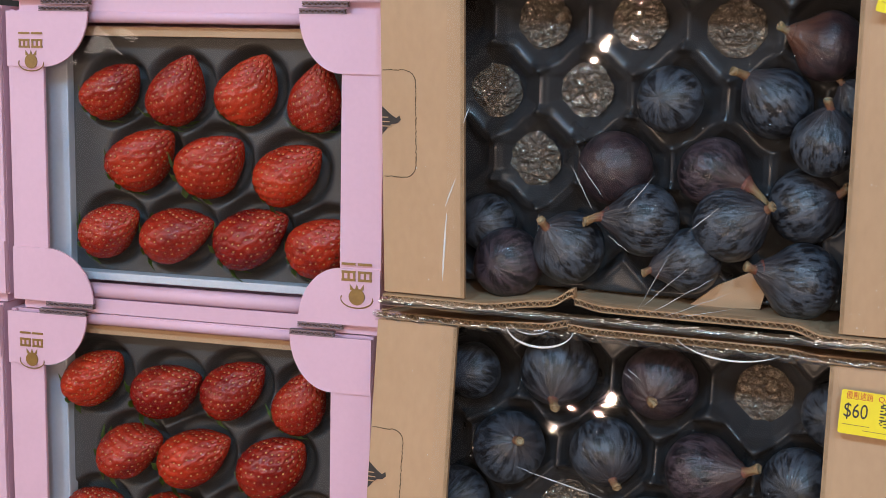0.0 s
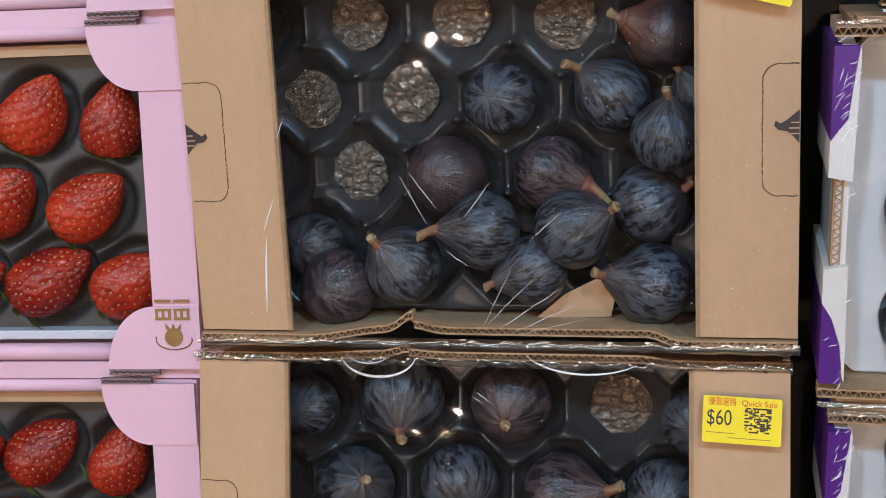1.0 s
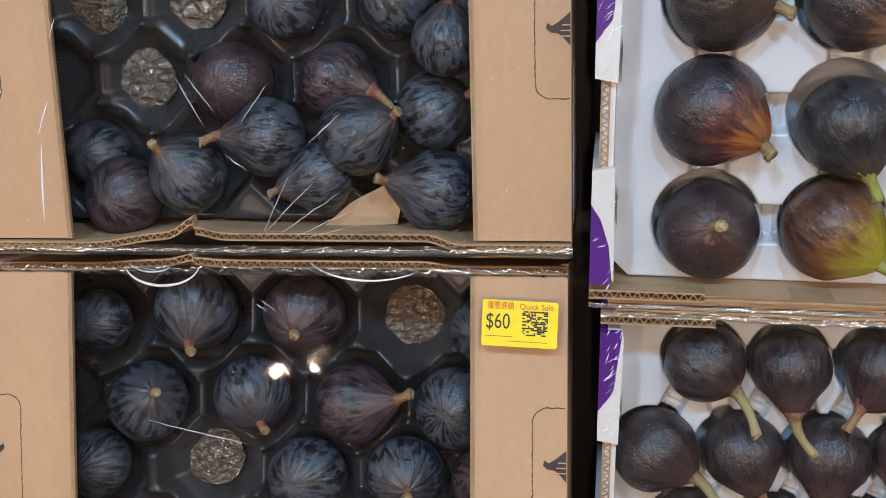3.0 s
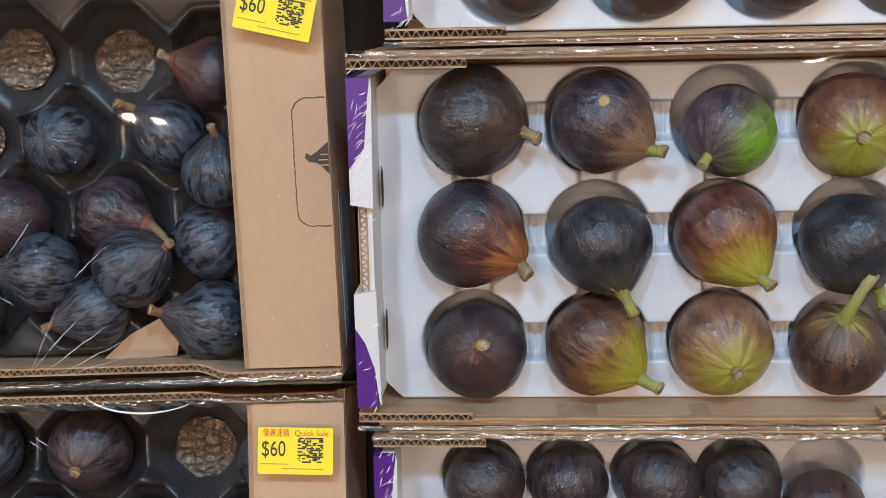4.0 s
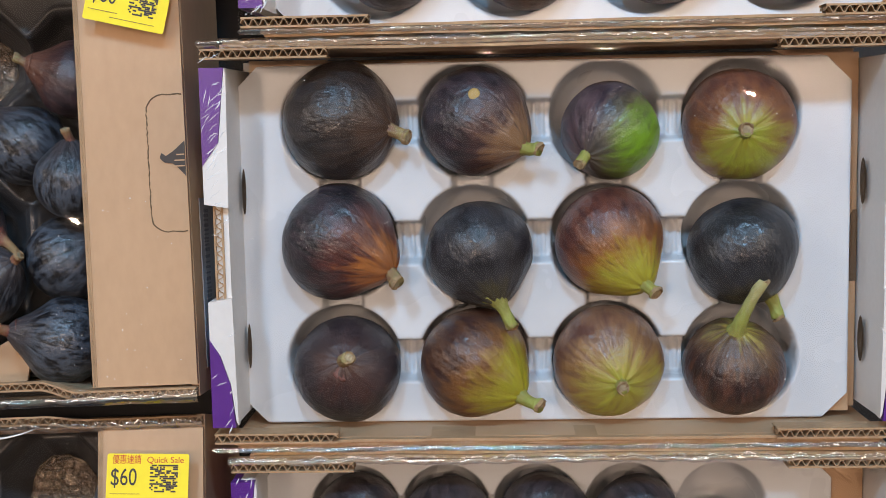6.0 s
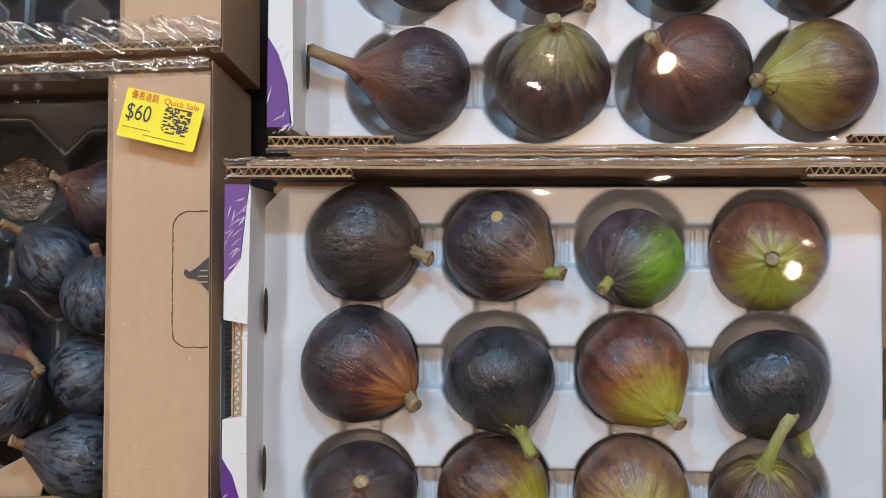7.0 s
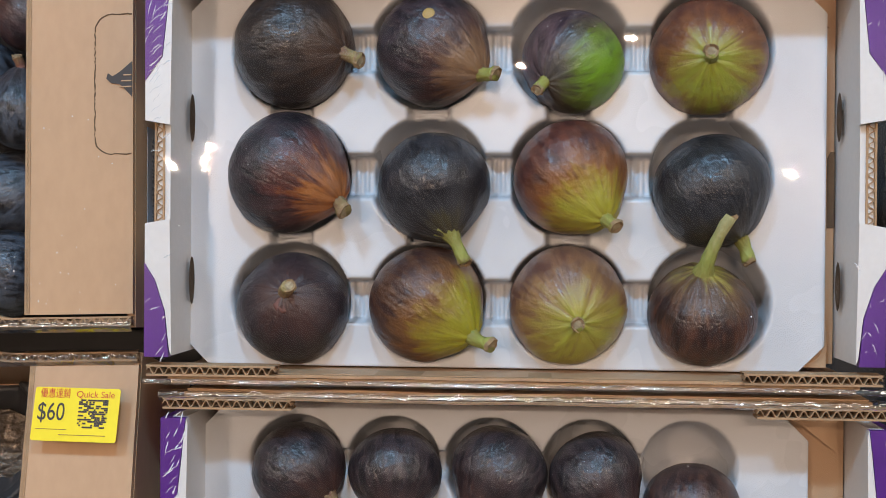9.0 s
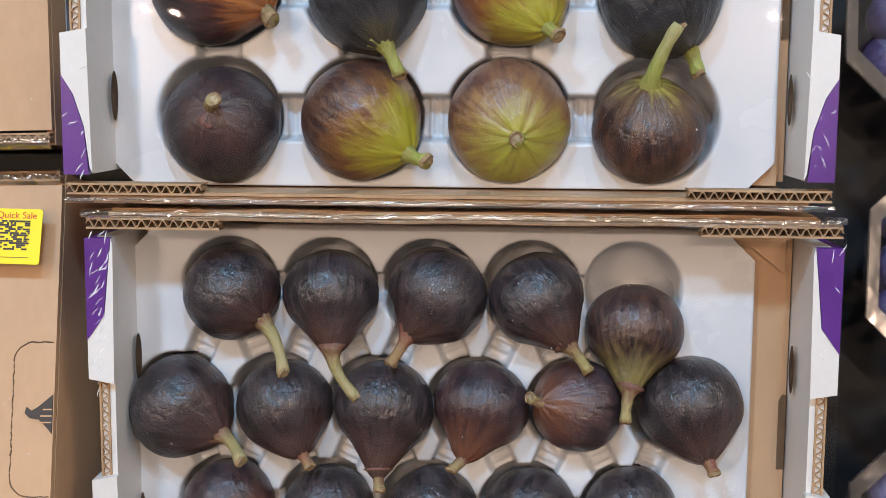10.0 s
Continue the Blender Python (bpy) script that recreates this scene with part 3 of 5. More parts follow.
CRATE_LOW_A = [
    (0.0761, 0.033, -0.0664, 0.0231, 0.71, -0.36, -0.60, 0.048, "dark", 0.1),
    (0.1223, 0.033, -0.0682, 0.0227, 0.07, -0.36, -0.93, 0.049, "dark", 0.4),
    (0.1726, 0.032, -0.0686, 0.0233, -0.56, -0.36, -0.75, 0.039, "dark", 0.25),
    (0.2184, 0.033, -0.0712, 0.0227, 0.52, -0.36, -0.77, 0.040, "dark", 0.3),
    (0.2629, 0.034, -0.0854, 0.0224, -0.11, -0.36, -0.93, 0.043, "pear", 0.5),
    (0.0492, 0.040, -0.1205, 0.0250, 0.81, -0.36, -0.47, 0.046, "dark", 0.2),
    (0.0985, 0.040, -0.1206, 0.0230, 0.38, -0.36, -0.86, 0.032, "dark", 0.2),
    (0.1461, 0.040, -0.1219, 0.0237, -0.06, -0.36, -0.93, 0.038, "dark", 0.45),
    (0.1922, 0.040, -0.1206, 0.0225, -0.32, -0.36, -0.88, 0.031, "plum", 0.3),
    (0.2370, 0.040, -0.1208, 0.0219, -0.73, -0.67, 0.12, 0.027, "plum", 0.2),
    (0.2884, 0.039, -0.1212, 0.0246, 0.24, -0.36, -0.90, 0.033, "dark", 0.25),
]
CRATE_LOW_B = [
    (0.0698, 0.047, -0.1688, 0.0228, 0.63, -0.36, -0.69, 0.035, "plum", 0.2),
    (0.1185, 0.047, -0.1706, 0.0222, 0.11, -0.45, -0.89, 0.028, "dark", 0.2),
    (0.1678, 0.047, -0.1713, 0.0220, 0.37, -0.38, -0.85, 0.028, "dark", 0.2),
    (0.2147, 0.047, -0.1717, 0.0219, -0.35, -0.41, -0.84, 0.027, "dark", 0.2),
    (0.2611, 0.047, -0.1716, 0.0223, 0.24, -0.53, -0.81, 0.028, "dark", 0.2),
]
CRATE_TOP = [
    (0.1070, -0.009, 0.2131, 0.0270, -0.93, -0.36, 0.12, 0.055, "plum", 0.3),
    (0.1731, -0.009, 0.2117, 0.0293, 0.09, -0.87, 0.49, 0.037, "pear", 0.2),
    (0.2410, -0.009, 0.2128, 0.0293, -0.56, -0.82, 0.13, 0.037, "plum", 0.1),
    (0.3031, -0.009, 0.2093, 0.0268, -0.92, -0.36, -0.15, 0.039, "toplive", 0.4),
    (0.1118, -0.017, 0.2747, 0.0276, 0.42, -0.67, -0.61, 0.035, "dark", 0.2),
    (0.1764, -0.017, 0.2720, 0.0280, 0.46, -0.44, -0.77, 0.035, "plum", 0.2),
    (0.2398, -0.017, 0.2693, 0.0272, 0.17, -0.88, -0.44, 0.034, "dark", 0.2),
    (0.3034, -0.017, 0.2680, 0.0269, 0.19, -0.85, -0.48, 0.034, "plum", 0.2),
]
CARTON_MAIN_A = [
    (-0.0677, 0.040, 0.1686, 0.0211, -0.87, -0.36, 0.34, 0.030, "plum", 0.3),
    (-0.1595, 0.043, 0.1350, 0.0207, 0.20, 0.98, -0.10, 0.027, "bloom", 0.1),
    (-0.0952, 0.043, 0.1348, 0.0221, -0.68, -0.36, 0.64, 0.035, "bloom", 0.25),
    (-0.0479, 0.043, 0.1329, 0.0171, -0.52, -0.37, 0.77, 0.022, "bloom", 0.25),
    (-0.1931, 0.046, 0.0909, 0.0238, 0.20, 0.98, -0.10, 0.031, "plum", 0.1),
    (-0.1315, 0.046, 0.0920, 0.0220, 0.89, -0.36, -0.28, 0.041, "bloomred", 0.35),
    (-0.0751, 0.047, 0.0732, 0.0230, 0.84, -0.37, 0.40, 0.030, "bloom", 0.1),
    (-0.2781, 0.049, 0.0504, 0.0193, 0.20, 0.98, -0.10, 0.025, "bloom", 0.1),
]
CARTON_MAIN_B = [
    (-0.0650, 0.026, 0.1130, 0.0203, 0.09, -0.39, 0.92, 0.025, "bloom", 0.25),
    (-0.2576, 0.032, 0.0270, 0.0228, 0.20, 0.98, -0.10, 0.030, "bloomred", 0.1),
    (-0.2169, 0.031, 0.0402, 0.0234, -0.39, -0.72, 0.58, 0.029, "bloom", 0.25),
    (-0.1683, 0.030, 0.0608, 0.0226, -0.93, -0.36, 0.07, 0.038, "bloom", 0.35),
    (-0.1171, 0.030, 0.0613, 0.0232, 0.84, -0.36, 0.42, 0.031, "bloom", 0.2),
    (-0.1403, 0.032, 0.0371, 0.0203, -0.86, -0.46, -0.21, 0.025, "bloom", 0.4),
    (-0.0736, 0.032, 0.0300, 0.0237, -0.90, -0.36, 0.24, 0.031, "bloom", 0.35),
]
CARTON_LOW = [
    (-0.2834, 0.045, -0.0512, 0.0189, 0.20, 0.98, -0.10, 0.025, "bloom", 0.1),
    (-0.2236, 0.046, -0.0438, 0.0257, 0.11, -0.84, -0.52, 0.032, "bloom", 0.15),
    (-0.1573, 0.046, -0.0453, 0.0240, -0.03, -0.96, -0.28, 0.030, "bloomred", 0.1),
    (-0.0492, 0.045, -0.0533, 0.0207, 0.20, 0.98, -0.10, 0.027, "bloom", 0.1),
    (-0.2545, 0.039, -0.0988, 0.0243, 0.45, -0.77, 0.46, 0.030, "bloom", 0.1),
    (-0.1892, 0.040, -0.0939, 0.0233, 0.41, -0.75, -0.52, 0.029, "bloom", 0.1),
    (-0.1265, 0.039, -0.0972, 0.0242, 0.91, -0.36, 0.20, 0.039, "bloomred", 0.3),
    (-0.0665, 0.039, -0.0988, 0.0238, 0.20, 0.98, -0.10, 0.031, "bloom", 0.1),
    (-0.2876, 0.034, -0.1374, 0.0215, 0.20, 0.98, -0.10, 0.028, "bloom", 0.1),
    (-0.1561, 0.034, -0.1422, 0.0241, 0.20, 0.98, -0.10, 0.031, "bloom", 0.1),
    (-0.0969, 0.034, -0.1388, 0.0231, 0.25, -0.97, -0.07, 0.029, "bloom", 0.1),
    (-0.0488, 0.034, -0.1411, 0.0202, 0.01, -0.87, 0.50, 0.025, "bloomred", 0.1),
]


# ---- wooden-brown cartons with black trays ----
def lip_wave(x):
    """The sag and the two dents of the cartons' pressed lips, along their length."""
    d1 = 0.009 * math.exp(-((x - 0.128) / 0.010) ** 2) * (1 if x < 0.128 else 0.35)
    rise = 0.0055 * (step_up(np.float64(x), 0.065, 0.11) - step_up(np.float64(x), 0.255, 0.275))
    return d1 + float(rise)


def round_tab(bm, x0, x1, z0, z1, r, y, out=0.0009, half=0.0009):
    """The line of a three-sided push-in tab with two round corners, open at x0."""
    s = 1 if x1 > x0 else -1
    pts = [Vector((x0, y, z1))]
    for cx, cz, a0 in ((x1 - s * r, z1 - r, 90), (x1 - s * r, z0 + r, 0)):
        for k in range(7):
            a = radians(a0 - 15 * k)
            pts.append(Vector((cx + s * r * math.cos(a), y, cz + r * math.sin(a))))
    pts.append(Vector((x0, y, z0)))
    fine = []
    for a, b in zip(pts, pts[1:]):
        n = max(1, int((b - a).length / 0.0016))
        fine += [a.lerp(b, k / n) for k in range(n)]
    pts = [p + Vector((random.uniform(-1, 1), 0, random.uniform(-1, 1))) * 0.00028 for p in fine + pts[-1:]]
    tube(bm, pts, [half * (0.8 + 0.4 * random.random()) for _ in pts], 5)
    return bm


def octagon_pit(gx, gz, cx, cz, half, deep):
    ax, az = np.abs(gx - cx), np.abs(gz - cz)
    d = np.maximum(np.maximum(ax, az), (ax + az) * 0.74)
    lip = 0.0012 * np.exp(-((d - half) / 0.0016) ** 2)
    return deep * (0.55 * (1 - step_up(d, half - 0.006, half)) + 0.45 * (1 - step_up(d, half * 0.35, half - 0.004))) - lip


def crumple(radius, seed):
    """A flat round pad of crumpled foil: sharp facets between long, crossing creases."""
    rnd = random.Random(seed)
    bm = bmesh.new()
    bmesh.ops.create_icosphere(bm, subdivisions=4, radius=1.0)
    bmesh.ops.rotate(bm, cent=(0, 0, 0), matrix=Euler((seed, seed * 2.0, 0)).to_matrix(), verts=bm.verts)
    folds = []
    for _ in range(15):
        a = rnd.gauss(0.2, 0.7)
        folds.append((math.sin(a), math.cos(a), rnd.uniform(-0.9, 0.9), rnd.uniform(0.05, 0.13), rnd.choice((-1, 1))))
    for v in bm.verts:
        c = v.co.copy()
        ridge = 0.35 * sum(s * w * max(0.0, 1 - abs(c.x * u + c.z * k - o) / 0.22) for u, k, o, w, s in folds)
        ridge += 0.012 * rnd.uniform(-1, 1)
        edge = 1 + 0.09 * noise.noise(c * 2.5 + Vector((seed, 0, 0)))
        v.co = Vector((c.x * radius * edge, (0.16 * c.y - 0.9 * ridge) * radius, c.z * radius * edge))
    return bm


CARTON_W, CARTON_H = 0.3335, 0.226


def carton(m, cells, foils, upper_wave, lower_wave):
    c = thing("carton", m, "open brown cardboard fruit carton wrapped in clear film", "carton", "brown fig cartons")
    W, Hh, t, d = CARTON_W, CARTON_H, 0.004, 0.085
    part("back_panel", one_box(0, W, d - t, d, 0, Hh), KRAFT, c)
    part("side_wall", one_box(0, t, 0.004, d - t, 0, Hh), KRAFT, c)
    part("side_wall", one_box(W - t, W, 0.004, d - t, 0, Hh), KRAFT, c)
    for z, wave, name, inner in ((0.003, lower_wave, "lower_wall", 1), (Hh - 0.003, upper_wave, "upper_wall", -1)):
        n, rows = 60, []
        bm = bmesh.new()
        for k in range(n + 1):
            x = t + (W - 2 * t) * k / n
            b = wave(x)
            rows.append([bm.verts.new(p) for p in ((x, 0.002, z + b + inner * 0.0005), (x, 0.04, z + b * 0.4), (x, d - t, z), (x, d - t, z - inner * 0.003), (x, 0.04, z + b * 0.4 - inner * 0.003), (x, 0.002, z + b - inner * 0.0022))])
        for a, b in zip(rows, rows[1:]):
            for k in range(6):
                bm.faces.new((a[k], a[(k + 1) % 6], b[(k + 1) % 6], b[k]))
        bmesh.ops.recalc_face_normals(bm, faces=bm.faces)
        part(name, bm, KRAFT, c)
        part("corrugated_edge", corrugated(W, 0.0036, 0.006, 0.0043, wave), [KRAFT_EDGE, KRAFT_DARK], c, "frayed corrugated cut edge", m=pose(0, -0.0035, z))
    # front flaps with their push-in tabs and printed marks
    wide_l, wide_r = 0.0535, 0.0505
    for x0, x1, s in ((0.0, wide_l, 1), (W, W - wide_r, -1)):
        bm = bmesh.new()
        lo, hi = 0.0065, Hh - 0.0065
        n = 40
        inner = [(x1 + 0.0006 * noise.noise(Vector((k * 1.7, x1 * 90, 0))), lo + (hi - lo) * k / n) for k in range(n + 1)]
        plate(bm, [(x0, lo), *inner, (x0, hi)], -0.0005, 0.0025)
        flap = part("front_flap", bm, KRAFT, c, "smooth brown flap of the carton")
        side = corrugated(hi - lo, 0.0015, 0.003, 0.0030)
        part("cut_edge", side, [KRAFT_EDGE, KRAFT_DARK], flap, m=Matrix.Translation((x1 + s * 0.0004, -0.0008, lo)) @ pose(0, 0, 0, 0, -90, 0))
        tab = bmesh.new()
        depth = 0.023 if s > 0 else 0.0185
        round_tab(tab, x0 + s * 0.001, x0 + s * depth, 0.082, 0.149, 0.008, -0.0005, half=0.00035)
        part("tab_cut", tab, KRAFT_DARK, flap)
        mark = bmesh.new()
        outline = [(0.0, 0.006), (0.004, 0.0035), (0.008, 0.001), (0.0125, -0.001), (0.0155, 0.0006), (0.0165, -0.002), (0.0135, -0.0042), (0.008, -0.0048), (0.004, -0.0075), (0.0, -0.011)]
        pts = [(x0 + s * (0.0004 + 0.75 * px), 0.120 + pz) for px, pz in outline]
        plate(mark, pts if s > 0 else pts[::-1], -0.0012, -0.0004)
        part("printed_mark", mark, INK, flap, "dark printed half fruit")
        lines = bmesh.new()
        for k in range(3):
            zz = 0.1195 - 0.0028 * k
            box(lines, x0 + s * 0.0005, x0 + s * (0.0045 + 0.001 * k), -0.0016, -0.0011, zz - 0.0003, zz + 0.0003)
        part("mark_line", lines, KRAFT, flap)
    # pressed black tray with eight-sided cups
    def depth(gx, gz):
        y = np.zeros_like(gx)
        for cx, cz in cells:
            y = np.maximum(y, octagon_pit(gx, gz, cx, cz, 0.0335, 0.030))
        ridge = 0.0
        for cx, cz in cells:
            ax, az = np.abs(gx - cx), np.abs(gz - cz)
            dd = np.maximum(np.maximum(ax, az), (ax + az) * 0.74)
            ridge = np.maximum(ridge, np.exp(-((dd - 0.0335) / 0.0012) ** 2))
        return y - 0.0012 * ridge + 0.0015 * np.sin(gx * 60) * np.sin(gz * 70)
    tray = sheet_part("tray", height_sheet(W - 0.012, Hh - 0.012, 0.0017, depth, skirt=0.006), TRAY_BLACK, c, Matrix.Translation((0.006, 0.046, 0.006)), "glossy black pressed plastic tray")
    for k, (fx, fz) in enumerate(foils):
        part("foil_pad", crumple(0.0185, k + 3), FOIL, tray, "crumpled brown shiny foil pad", True, Matrix.Translation((fx, 0.026, fz)))
    return c


def wrap(m, wide, high, bulge, seed, label, creases=(), material=None, bands=(), folds=(), sparkle_spots=(), arcs=(), inset=0.0):
    """Film drawn over an open carton, a little uneven, with creased bands. creases: (z, half height, how strong)."""
    rnd = random.Random(seed)
    off = rnd.random() * 20
    f = thing("film_wrap", m, label, "film", "film wraps")

    def depth(gx, gz):
        u, v = (gx + inset) / wide, gz / high
        y = -bulge * np.sin(np.pi * u) * np.sin(np.pi * v) ** 0.6
        y += 0.00025 * np.sin(9 * u + off) * np.sin(7 * v + off * 2)
        y += 0.00005 * np.sin((u * 0.8 + v) * 46 + off) * np.sin(u * 11 + off)
        for cz, half, k in creases:
            band = np.exp(-((gz - cz) / half) ** 2)
            y += band * k * (np.sin(gx * 420 + 3 * np.sin(gx * 31)) * 0.5 + np.sin(gx * 131 + off) + np.sin(gz * 900))
        return y
    sheet = sheet_part("sheet", height_sheet(wide - 2 * inset, high, 0.0026, depth, skirt=0.0), material or FILM, f, Matrix.Translation((inset, 0, 0)))
    sheet.visible_shadow = False
    for z, half, rough in bands:
        def band(gx, gz):
            y = 0.0016 * np.sin(gx * 95 + off + 3 * np.sin(gx * 23)) + 0.0010 * np.sin(gx * 330 + gz * 700 + off) + 0.0007 * np.sin(gx * 790 + 5 * np.sin(gx * 60) + gz * 900)
            return rough * y - 0.004 * np.sin(np.pi * gz / (2 * half))
        strip = sheet_part("film_fold", height_sheet(wide, 2 * half, 0.0011, band, skirt=0.0), FILM_CREASED, f, Matrix.Translation((0, 0.0022, z - half)), "gathered shiny film fold")
        strip.visible_shadow = False
    # film creases, whitened so that they read as glints
    for x0, z0, x1, z1, thick in folds:
        a, b = Vector((x0, -0.0012, z0)), Vector((x1, -0.0012, z1))
        n = 10
        pts = [a.lerp(b, k / n) + Vector((0, -0.0006 * math.sin(math.pi * k / n), 0.0008 * noise.noise(Vector((k * 0.6, x0 * 90, z0 * 90))))) for k in range(n + 1)]
        crease = part("crease", tube(bmesh.new(), pts, [0.55 * thick * (0.15 + math.sin(math.pi * (0.03 + 0.94 * k / n))) for k in range(n + 1)], 5), FILM_CREASE_GLINT, f, smooth=True)
        crease.visible_shadow = False
    # white arcs painted for lamp reflections in the curved film
    for cx, cz, rx, rz, a0, a1, thick in arcs:
        n = 18
        pts = [Vector((cx + rx * math.cos(radians(a0 + (a1 - a0) * k / n)), -0.0014, cz + rz * math.sin(radians(a0 + (a1 - a0) * k / n)))) for k in range(n + 1)]
        arc_glint = part("crease", tube(bmesh.new(), pts, [thick * (0.1 + math.sin(math.pi * (0.03 + 0.94 * k / n))) for k in range(n + 1)], 6), FILM_GLINT, f, smooth=True)
        arc_glint.visible_shadow = False
    # small white lumps put in place of lamp sparkle on the film
    if sparkle_spots:
        bm = bmesh.new()
        for cx, cz, spread, count in sparkle_spots:
            for _ in range(int(count * 0.35)):
                x, z = cx + rnd.gauss(0, spread), cz + rnd.gauss(0, spread)
                if 0.003 < x < wide - 0.003 and 0.003 < z < high - 0.003:
                    r = rnd.uniform(0.00010, 0.00026)
                    bmesh.ops.create_icosphere(bm, subdivisions=1, radius=1, matrix=Matrix.LocRotScale((x, -0.0022 - bulge * math.sin(math.pi * x / wide) * math.sin(math.pi * z / high), z), None, (r * rnd.uniform(0.7, 2.0), r, r * rnd.uniform(0.7, 2.2))))
        sparkles = part("film_specks", bm, FILM_GLINT, f, "tiny white specks painted as sparkles on the film", True)
        sparkles["kind"] = "stuff"
        sparkles.visible_shadow = False
    return f


def in_tray(pairs):
    return [(x - 0.006, z - 0.006) for x, z in pairs]


CUPS_MAIN = [(0.0250, 0.178), (0.0872, 0.178), (0.1488, 0.177), (0.2087, 0.174), (0.2660, 0.167), (0.0556, 0.133), (0.1160, 0.134), (0.1754, 0.131), (0.2342, 0.1295), (0.2920, 0.128),
             (0.0250, 0.089), (0.0823, 0.089), (0.1422, 0.088), (0.2031, 0.088), (0.2616, 0.0864), (0.0556, 0.044), (0.1160, 0.044), (0.1754, 0.044), (0.2342, 0.043)]
CUPS_LOW = [(0.0516, 0.187), (0.1128, 0.192), (0.1780, 0.1915), (0.2393, 0.1905), (0.2990, 0.189), (0.0200, 0.139), (0.0803, 0.139), (0.1453, 0.142), (0.2076, 0.140), (0.2673, 0.139),
            (0.0474, 0.096), (0.1179, 0.098), (0.1782, 0.0954), (0.2371, 0.096), (0.2960, 0.095), (0.0803, 0.050), (0.1453, 0.050), (0.2076, 0.050), (0.2673, 0.050)]
FOIL_MAIN = [(0.0828, 0.1777), (0.146, 0.1776), (0.2069, 0.1735), (0.0507, 0.1316), (0.1122, 0.1333), (0.0778, 0.0867)]
FOIL_LOW = [(0.2391, 0.1896), (0.1139, 0.1006)]


def set_back(k):
    """The lower carton stands a little further back in the display than the one above it."""
    hub = Vector((-0.0128, -0.6394, 0.1168))
    return Matrix.Translation(hub * (1 - k)) @ Matrix.Diagonal((k, k, k, 1))


UPPER, LOWER = set_back(1.0), set_back(1.030)
CARTON_AT = UPPER @ pose(-0.3305, 0, 0.001, 4, 0, 0)
CARTON_LOW_AT = LOWER @ pose(-0.3335, -0.0275, -0.2298, -7, 0, 0)
CARTON_TOP_AT = UPPER @ pose(-0.3265, -0.012, 0.232, 4, 0, 0)
flat = lambda x: 0.0
carton(CARTON_AT, in_tray(CUPS_MAIN), in_tray(FOIL_MAIN), flat, lip_wave)
carton(CARTON_LOW_AT, in_tray(CUPS_LOW), in_tray(FOIL_LOW), lambda x: 0.4 * lip_wave(x), flat)
carton(CARTON_TOP_AT, in_tray(CUPS_MAIN), [], flat, flat)
for data, base in ((CARTON_MAIN_A, UPPER), (CARTON_MAIN_B, UPPER), (CARTON_LOW, LOWER)):
    for row in data:
        fig(*row, "figs in the brown cartons", base)
# creases of the film, fanning out where it is drawn over the loose figs
FAN = [(0.170, 0.012, 0.198, 0.040, 0.00025), (0.176, 0.010, 0.212, 0.034, 0.0003), (0.168, 0.010, 0.186, 0.046, 0.0002), (0.182, 0.008, 0.222, 0.026, 0.00025), (0.188, 0.008, 0.226, 0.018, 0.0002),
       (0.126, 0.096, 0.140, 0.070, 0.0003), (0.131, 0.098, 0.146, 0.078, 0.0003), (0.160, 0.072, 0.176, 0.092, 0.0003), (0.196, 0.060, 0.214, 0.076, 0.0003), (0.150, 0.055, 0.162, 0.046, 0.0003)]
# white streaks painted for the long highlight by the left flap
FAN += [(0.044, 0.018, 0.047, 0.062, 0.0011), (0.046, 0.066, 0.053, 0.084, 0.0007), (0.058, 0.118, 0.062, 0.128, 0.0005)]
wrap(CARTON_AT @ pose(-0.001, -0.006, 0), CARTON_W + 0.002, CARTON_H, 0.002, 1, "clear stretch film over the brown carton", [(0.215, 0.02, 0.0006)], None, [(0.001, 0.003, 0.5), (0.2215, 0.005, 0.8)], FAN,
     [(0.235, 0.130, 0.014, 50), (0.175, 0.120, 0.016, 40), (0.285, 0.020, 0.012, 35), (0.15, 0.06, 0.04, 60), (0.045, 0.05, 0.02, 60), (0.24, 0.165, 0.02, 40), (0.322, 0.08, 0.03, 60), (0.300, 0.03, 0.02, 40)], inset=0.047)
wrap(CARTON_LOW_AT @ pose(-0.001, -0.006, 0), CARTON_W + 0.002, CARTON_H, 0.002, 2, "clear stretch film over the lower brown carton", [], None, [(0.2225, 0.0035, 1.0)],
     [(0.165, 0.204, 0.172, 0.199, 0.0003), (0.168, 0.206, 0.176, 0.200, 0.0003), (0.103, 0.138, 0.160, 0.126, 0.0004)],
     [(0.17, 0.20, 0.06, 60), (0.30, 0.12, 0.02, 30), (0.04, 0.13, 0.02, 25)],
     [(0.112, 0.2255, 0.0215, 0.0125, 188, 352, 0.0008), (0.1060, 0.2285, 0.014, 0.008, 200, 330, 0.0004), (0.2284, 0.2334, 0.036, 0.0165, 205, 318, 0.0006)], inset=0.047)
wrap(CARTON_TOP_AT @ pose(-0.001, -0.006, 0), CARTON_W + 0.002, CARTON_H, 0.002, 3, "clear stretch film over the upper brown carton", [], None, [(0.008, 0.009, 1.6)])

# torn piece of brown board among the loose figs
scrap = thing("board_scrap", CARTON_AT @ pose(0.211, 0.040, 0.018), "torn brown cardboard scrap among loose figs", "cardboard")
part("sheet", plate(bmesh.new(), [(-0.022, -0.014), (0.022, -0.012), (0.026, 0.006), (0.020, 0.017), (0.014, 0.010), (-0.004, 0.001)], 0, 0.0025), KRAFT, scrap)


